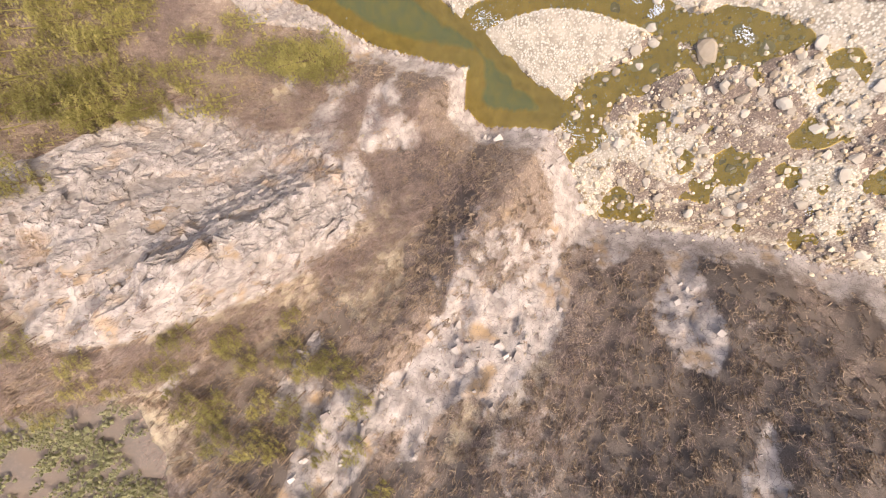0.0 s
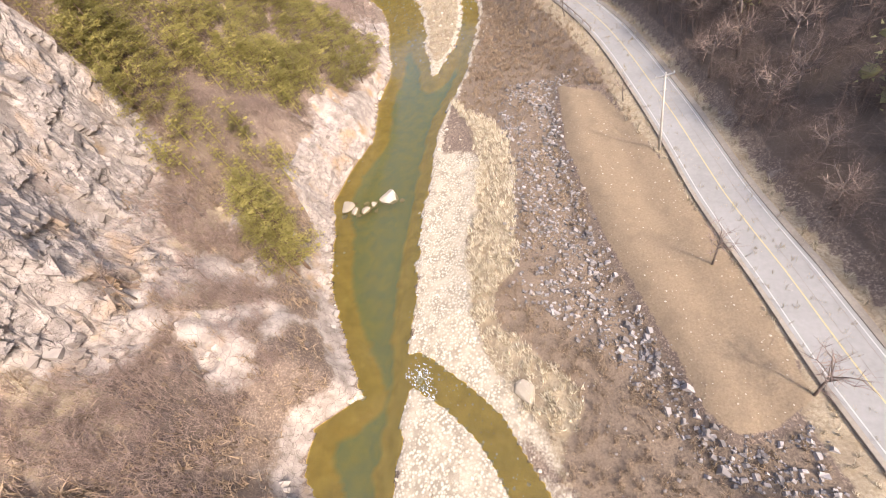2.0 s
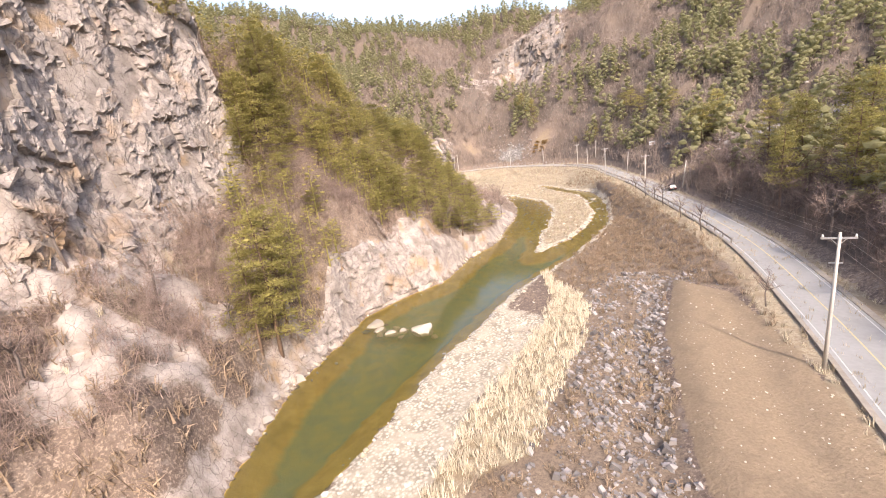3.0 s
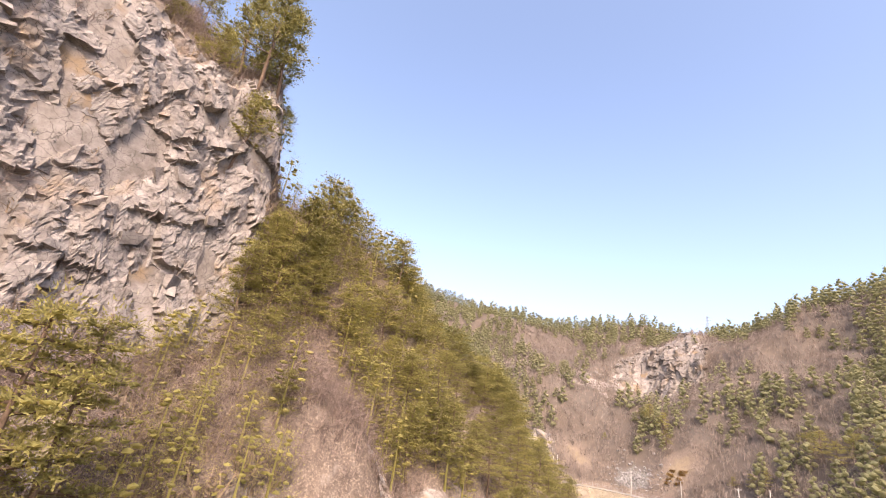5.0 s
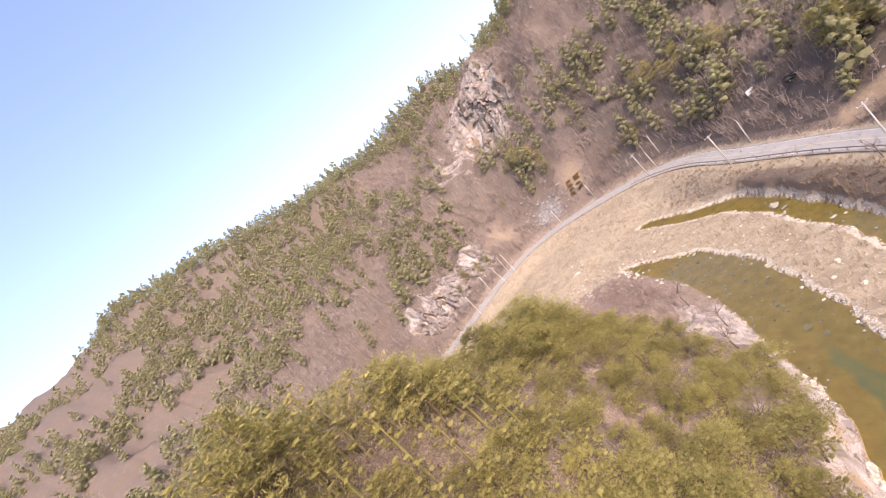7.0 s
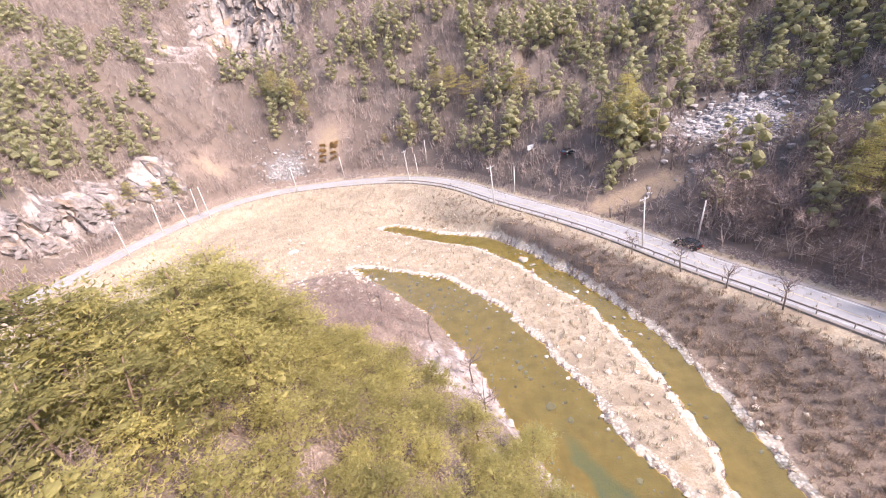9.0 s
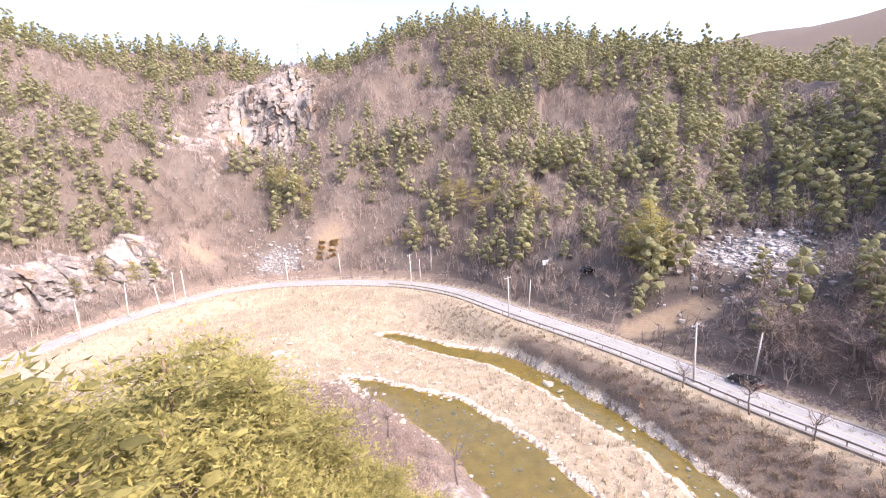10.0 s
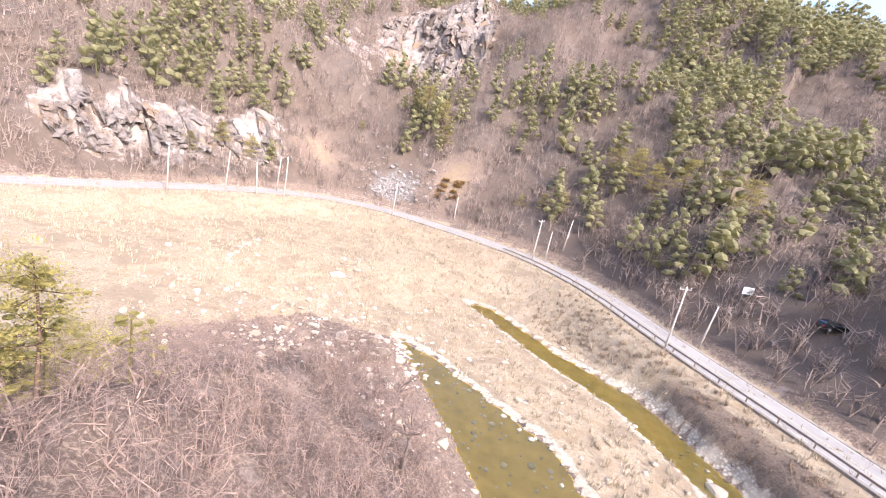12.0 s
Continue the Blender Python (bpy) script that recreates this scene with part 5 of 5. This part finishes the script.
# ---- white water ----
def foam(x, y, rx, ry, seed, n=130):
    rng = np.random.default_rng(seed)
    soup = Soup()
    for _ in range(n):
        a, r = rng.uniform(0, 6.28), rng.uniform() ** 0.8
        v, f = rock_shape(rng, rng.uniform(0.03, 0.12), 0.12, 1, 0.4)
        v, turn = v * (0.7, rng.uniform(0.9, 2.2), 1.0), rng.normal(0.5, 0.5)
        v = np.stack([v[:, 0] * math.cos(turn) - v[:, 1] * math.sin(turn), v[:, 0] * math.sin(turn) + v[:, 1] * math.cos(turn), v[:, 2]], 1)
        soup.add(v + (x + math.cos(a) * r * rx, y + math.sin(a) * r * ry, 0.03), f)
    tagged(new("white_water", soup.mesh("white_water", FOAM, True)), "white foaming water where the river drops", "rapids", kind="structure")


for n, (x, y, rx, ry) in enumerate([(-19.5, 17.6, 2.2, 1.6), (-17.6, 14.8, 1.6, 2.0), (-17.5, -8.0, 1.6, 3.0), (-14.5, -13.0, 1.8, 2.2), (-9.0, -16.0, 1.6, 1.2), (1.6, 3.6, 1.0, 1.2), (2.4, 0.3, 1.2, 0.8), (-2.5, -33.0, 1.6, 1.4), (6.0, -38.0, 1.4, 2.0), (9.5, -10.0, 1.0, 1.6)]):
    foam(x, y, rx, ry, 500 + n)


# ---- roadside ----
def road_at(s):
    """Place and heading on the river side of the road, s metres along it."""
    total = 0.0
    for a, b in zip(ROAD_SIDE[:-1], ROAD_SIDE[1:]):
        d = math.hypot(b[0] - a[0], b[1] - a[1])
        if total + d >= s:
            t = (s - total) / d
            return a[0] + (b[0] - a[0]) * t, a[1] + (b[1] - a[1]) * t, math.atan2(b[1] - a[1], b[0] - a[0])
        total += d
    return (*ROAD_SIDE[-1], 0.0)


def nearest_s(x, y):
    return min(np.arange(0, 520, 1.0), key=lambda s: (road_at(s)[0] - x) ** 2 + (road_at(s)[1] - y) ** 2)


def build_guardrail(s0, s1):
    rail = new("guardrail")
    line = [road_at(s)[:2] for s in np.arange(s0, s1 + 0.1, 2.0)]
    z = ROAD_Z
    profile = [(0.16, z + 0.48), (0.12, z + 0.54), (0.17, z + 0.60), (0.17, z + 0.64), (0.12, z + 0.70), (0.16, z + 0.76), (0.20, z + 0.76), (0.20, z + 0.48)]
    strip(line, profile, RUST, "beam", "", "", rail)
    soup = Soup()
    box(soup, (0, 0, 0.36), (0.12, 0.14, 0.80))
    post = soup.mesh("post", RUST)
    for s in np.arange(s0, s1, 4.0):
        x, y, a = road_at(s)
        ob = part("post", post, RUST, rail)
        ob.matrix_basis = pose(x + 0.06 * math.sin(a), y - 0.06 * math.cos(a), z, 0, 0, math.degrees(a))
    tagged(rail, "weathered steel guardrail along the river side of the road", "guardrail")


build_guardrail(nearest_s(-5, 90), nearest_s(-95, 208))


def build_pole(x, y, tall, arm, lean=0.0, turn=0.0, z=None):
    root = new("utility_pole")
    root.matrix_basis = pose(x, y, (height(x, y)[0] if z is None else z) - 0.1, 0, lean, turn)
    soup = Soup()
    tube(soup, [(0, 0, -0.6), (0, 0, tall * 0.5), (0, 0, tall)], [0.18, 0.14, 0.10], 10)
    part("pole", soup.mesh("pole", CONCRETE, True), CONCRETE, root)
    if arm:
        soup = Soup()
        box(soup, (0, 0.13, tall - 0.5), (2.3, 0.12, 0.14))
        bar = part("crossarm", soup.mesh("crossarm", STEEL), STEEL, root)
        for dx in (-1.05, 0.0, 1.05):
            soup = Soup()
            tube(soup, [(dx, 0.13, tall - 0.43), (dx, 0.13, tall - 0.34), (dx, 0.13, tall - 0.26), (dx, 0.13, tall - 0.16)], [0.05, 0.10, 0.07, 0.04], 8)
            part("insulator", soup.mesh("insulator", WHITE, True), WHITE, bar, "pale ceramic insulator")
        for dx in (-0.5, 0.5):
            soup = Soup()
            tube(soup, [(0, 0.1, tall - 1.1), (dx, 0.13, tall - 0.56)], [0.03, 0.03], 5)
            part("brace", soup.mesh("brace", STEEL), STEEL, root)
        soup = Soup()
        box(soup, (0, 0.2, tall - 2.6), (0.9, 0.08, 0.10))
        part("lower_arm", soup.mesh("lower_arm", STEEL), STEEL, root)
    label = "grey concrete utility pole with a crossarm beside the road" if arm else "plain grey leaning pole beside the road"
    tagged(root, label, "utility pole", "utility poles")
    m = root.matrix_basis
    return [m @ Vector((dx, 0.13, tall - 0.2)) for dx in (-1.05, 0.0, 1.05)]


ends = []
for x, y, tall, turn in [(46.0, -34.0, 10.5, 25), (28.0, 4.9, 10.5, 22), (8.4, 54.3, 12.3, 20), (-34.2, 141.0, 10.5, 34), (-59.6, 174.4, 10.5, 40), (-86.4, 207.0, 10.5, 62), (-128.0, 212.0, 9.5, 95), (-152.5, 196.0, 11.0, 125), (-161.5, 170.0, 11.0, 160)]:
    ends.append(build_pole(x, y, tall, True, 0, turn))
for x, y, tall, lean in [(-53.8, 181.0, 7.6, 4), (-80.5, 214.0, 8.0, 3), (-84.0, 212.5, 7.5, 0), (-24.5, 141.5, 7.5, 6), (-113.0, 221.5, 7.0, 0), (-158.0, 199.0, 10.0, 3), (-156.0, 190.0, 8.5, -6), (-163.5, 187.0, 10.0, 4)]:
    build_pole(x, y, tall, False, lean)


def build_wire(a, b, sag):
    soup = Soup()
    pts = [a.lerp(b, t) - Vector((0, 0, 4 * sag * t * (1 - t))) for t in np.linspace(0, 1, 13)]
    tube(soup, pts, [0.010] * 13, 4)
    tagged(new("power_line", soup.mesh("power_line", RUST)), "thin dark power line hanging between the poles", "power line", "power lines")


for one, two in zip(ends[:-1], ends[1:]):
    for a, b in zip(one, two):
        build_wire(a, b, 0.012 * (b - a).length)


def build_fence(s0, s1):
    fence = new("fence")
    soup = Soup()
    tube(soup, [(0, 0, -0.4), (0, 0, 1.75)], [0.04, 0.035], 6)
    post = soup.mesh("post", STEEL)
    line = []
    for s in np.arange(s0, s1, 2.2):
        x, y, a = road_at(s)
        p = (x + (ROAD_WIDTH + 1.6) * math.sin(a), y - (ROAD_WIDTH + 1.6) * math.cos(a))
        line.append((*p, max(height(*p)[0], ROAD_Z - 0.2)))
        part("post", post, STEEL, fence).location = line[-1]
    for h in (0.5, 1.1, 1.65):
        soup = Soup()
        tube(soup, [Vector(p) + Vector((0, 0, h)) for p in line], [0.018] * len(line), 4)
        part("rail", soup.mesh("rail", STEEL), STEEL, fence)
    tagged(fence, "grey wire fence along the outer side of the road bend", "fence")


build_fence(nearest_s(-98, 210), nearest_s(-148, 204))


# ---- vehicles ----
def build_car(x, y, heading, label, tall=1.62, z=ROAD_Z):
    root = new("car")
    root.matrix_basis = pose(x, y, z + 0.03, 0, 0, heading)

    def hull(name, outline, half, shrink, material):
        """A side outline (x, z), made as wide as the car and drawn in towards the top."""
        bm = bmesh.new()
        low, high = min(p[1] for p in outline), max(p[1] for p in outline)
        rows = []
        for side in (-1, 1):
            rows.append([bm.verts.new((px, side * (half - shrink * (pz - low) / (high - low + 1e-6)), pz)) for px, pz in outline])
        bm.faces.new(rows[0])
        bm.faces.new(rows[1][::-1])
        for i in range(len(outline)):
            j = (i + 1) % len(outline)
            bm.faces.new((rows[0][j], rows[0][i], rows[1][i], rows[1][j]))
        bmesh.ops.recalc_face_normals(bm, faces=bm.faces)
        bmesh.ops.bevel(bm, geom=list(bm.edges), offset=0.06, segments=2, affect="EDGES")
        return part(name, bm, material, root)

    hull("body", [(-2.25, 0.35), (-2.3, 0.75), (-2.15, 0.98), (-1.2, 1.02), (1.0, 1.02), (1.9, 0.92), (2.25, 0.7), (2.25, 0.35)], 0.92, 0.06, CAR_PAINT)
    hull("cabin", [(-2.05, 0.98), (-1.75, tall - 0.08), (-1.3, tall), (0.2, tall), (0.55, tall - 0.08), (1.2, 0.98)], 0.84, 0.16, CAR_PAINT)
    for side in (-1, 1):
        soup = Soup()
        soup.add([(-1.65, side * 0.83, 1.08), (0.85, side * 0.83, 1.08), (0.35, side * 0.715, tall - 0.14), (-1.5, side * 0.715, tall - 0.14)], [(0, 1, 2, 3)])
        part("side_window", soup.mesh("side_window", CAR_GLASS), CAR_GLASS, root, "dark tinted glass")
    for name, quad in (("windscreen", [(1.13, -0.72, 1.07), (1.13, 0.72, 1.07), (0.62, 0.62, tall - 0.12), (0.62, -0.62, tall - 0.12)]), ("rear_window", [(-2.06, -0.7, 1.08), (-2.06, 0.7, 1.08), (-1.84, 0.6, tall - 0.14), (-1.84, -0.6, tall - 0.14)])):
        soup = Soup()
        soup.add(quad, [(0, 1, 2, 3)])
        part(name, soup.mesh(name, CAR_GLASS), CAR_GLASS, root, "dark tinted glass")
    for wx in (-1.42, 1.4):
        for wy in (-0.84, 0.84):
            soup, hub = Soup(), Soup()
            tube(soup, [(wx, wy - 0.11, 0.33), (wx, wy - 0.08, 0.33), (wx, wy + 0.08, 0.33), (wx, wy + 0.11, 0.33)], [0.30, 0.34, 0.34, 0.30], 18)
            wheel = part("wheel", soup.mesh("wheel", RUBBER, True), RUBBER, root)
            tube(hub, [(wx, wy - 0.125, 0.33), (wx, wy + 0.125, 0.33)], [0.2, 0.2], 12)
            part("rim", hub.mesh("rim", STEEL), STEEL, wheel, "pale metal rim")
    for name, px, mat in (("headlight", 2.24, LAMP), ("tail_light", -2.27, RED_LAMP)):
        for py in (-0.68, 0.68):
            soup = Soup()
            box(soup, (px, py, 0.76), (0.07, 0.34, 0.16), 0, 0.9)
            part(name, soup.mesh(name, mat), mat, root)
    tagged(root, label, "car")


build_car(-27.0, 139.6, 122, "black estate car driving on the pale road")
px, py = -38.6, 181.5
build_car(px, py, 20, "dark car parked off the road below the trees", 1.5, height(px, py)[0])


# ---- small things beside the road ----
def build_sign(x, y, turn):
    root = new("information_board")
    root.matrix_basis = pose(x, y, height(x, y)[0], 0, 0, turn)
    for dx in (-0.8, 0.8):
        soup = Soup()
        tube(soup, [(dx, 0, -0.4), (dx, 0, 2.2)], [0.05, 0.05], 8)
        part("post", soup.mesh("post", STEEL), STEEL, root)
    soup = Soup()
    box(soup, (0, -0.06, 1.75), (2.2, 0.06, 1.3))
    board = part("board", soup.mesh("board", SIGN_FACE), SIGN_FACE, root, "pale blue-grey board")
    for k in range(3):
        soup = Soup()
        box(soup, (0, -0.095, 2.1 - 0.3 * k), (1.6 - 0.3 * (k % 2), 0.012, 0.1))
        part("bar", soup.mesh("bar", CONCRETE), CONCRETE, board)
    tagged(root, "pale information board standing at the wood's edge", "sign")


build_sign(-47.6, 190.5, 30)


def build_marker(x, y, turn):
    root = new("road_marker")
    root.matrix_basis = pose(x, y, ROAD_Z - 0.2, 0, 0, turn)
    soup = Soup()
    tube(soup, [(0, 0, -0.3), (0, 0, 1.3)], [0.04, 0.04], 8)
    part("post", soup.mesh("post", STEEL), STEEL, root)
    soup = Soup()
    box(soup, (0, -0.05, 1.3), (0.5, 0.03, 0.6))
    part("plate", soup.mesh("plate", YELLOW), YELLOW, root, "yellow plate")
    tagged(root, "small yellow curve marker beside the road", "road sign", "curve markers")


for s in (nearest_s(-72, 193), nearest_s(-50, 163)):
    x, y, a = road_at(s)
    build_marker(x + (ROAD_WIDTH + 1.3) * math.sin(a), y - (ROAD_WIDTH + 1.3) * math.cos(a), math.degrees(a))


def build_hedge_bar(x, y, wide, deep, seed):
    """A clipped brown shrub, one stroke of the planted pattern on the slope."""
    rng = np.random.default_rng(seed)
    soup = Soup()
    for _ in range(int(26 * wide * deep) + 20):
        at = (rng.uniform(-wide, wide) / 2, rng.uniform(-deep, deep) / 2, rng.uniform(0.1, 0.8))
        soup.add(*sprays(rng, at, 0.35, 0.8, 4, 0.5))
    root = new("clipped_shrub", soup.mesh("clipped_shrub", HEDGE))
    root.location = (x, y, height(x, y)[0])
    tagged(root, "clipped rusty-brown shrub planted on the bare slope", "shrub", "planted shrubs on the slope")


for n, (dx, dy, w, d) in enumerate([(-4.0, 3.5, 2.6, 1.2), (-4.6, 1.6, 1.0, 2.4), (-3.0, 1.2, 1.0, 2.2), (-4.0, -0.6, 2.8, 1.0), (-4.0, -2.4, 2.4, 1.4), (0.2, 3.5, 1.1, 2.2), (2.4, 3.6, 1.1, 2.2), (1.3, 2.0, 2.8, 1.0), (1.2, -0.2, 2.8, 1.2), (2.4, -2.0, 1.2, 2.0), (0.4, -2.4, 1.2, 1.6)]):
    build_hedge_bar(-118 + 0.85 * dx, 228.5 + 0.75 * dy, 0.9 * w, 0.9 * d, 600 + n)


def build_pylon(x, y, tall):
    root = new("pylon")
    root.location = (x, y, height(x, y)[0] - 0.5)
    corners = [(-1, -1), (1, -1), (1, 1), (-1, 1)]
    for cx, cy in corners:
        soup = Soup()
        tube(soup, [(cx * 2.6, cy * 2.6, -1), (cx * 0.7, cy * 0.7, tall * 0.7), (cx * 0.25, cy * 0.25, tall)], [0.16, 0.13, 0.1], 4)
        part("leg", soup.mesh("leg", STEEL), STEEL, root)
    for k in range(6):
        z0, z1 = tall * k / 6, tall * (k + 1) / 6
        r0, r1 = 2.6 - 2.3 * k / 6, 2.6 - 2.3 * (k + 1) / 6
        for (ax, ay), (bx, by) in zip(corners, corners[1:] + corners[:1]):
            soup = Soup()
            tube(soup, [(ax * r0, ay * r0, z0), (bx * r1, by * r1, z1)], [0.07, 0.07], 3)
            part("brace", soup.mesh("brace", STEEL), STEEL, root)
    for h, half in ((0.72, 4.2), (0.84, 3.4), (0.95, 2.6)):
        soup = Soup()
        tube(soup, [(-half, 0, tall * h), (0, 0, tall * h + 0.4), (half, 0, tall * h)], [0.06, 0.18, 0.06], 4)
        part("arm", soup.mesh("arm", STEEL), STEEL, root)
    tagged(root, "grey lattice power pylon on the saddle of the ridge", "pylon")


build_pylon(-181, 404, 24)
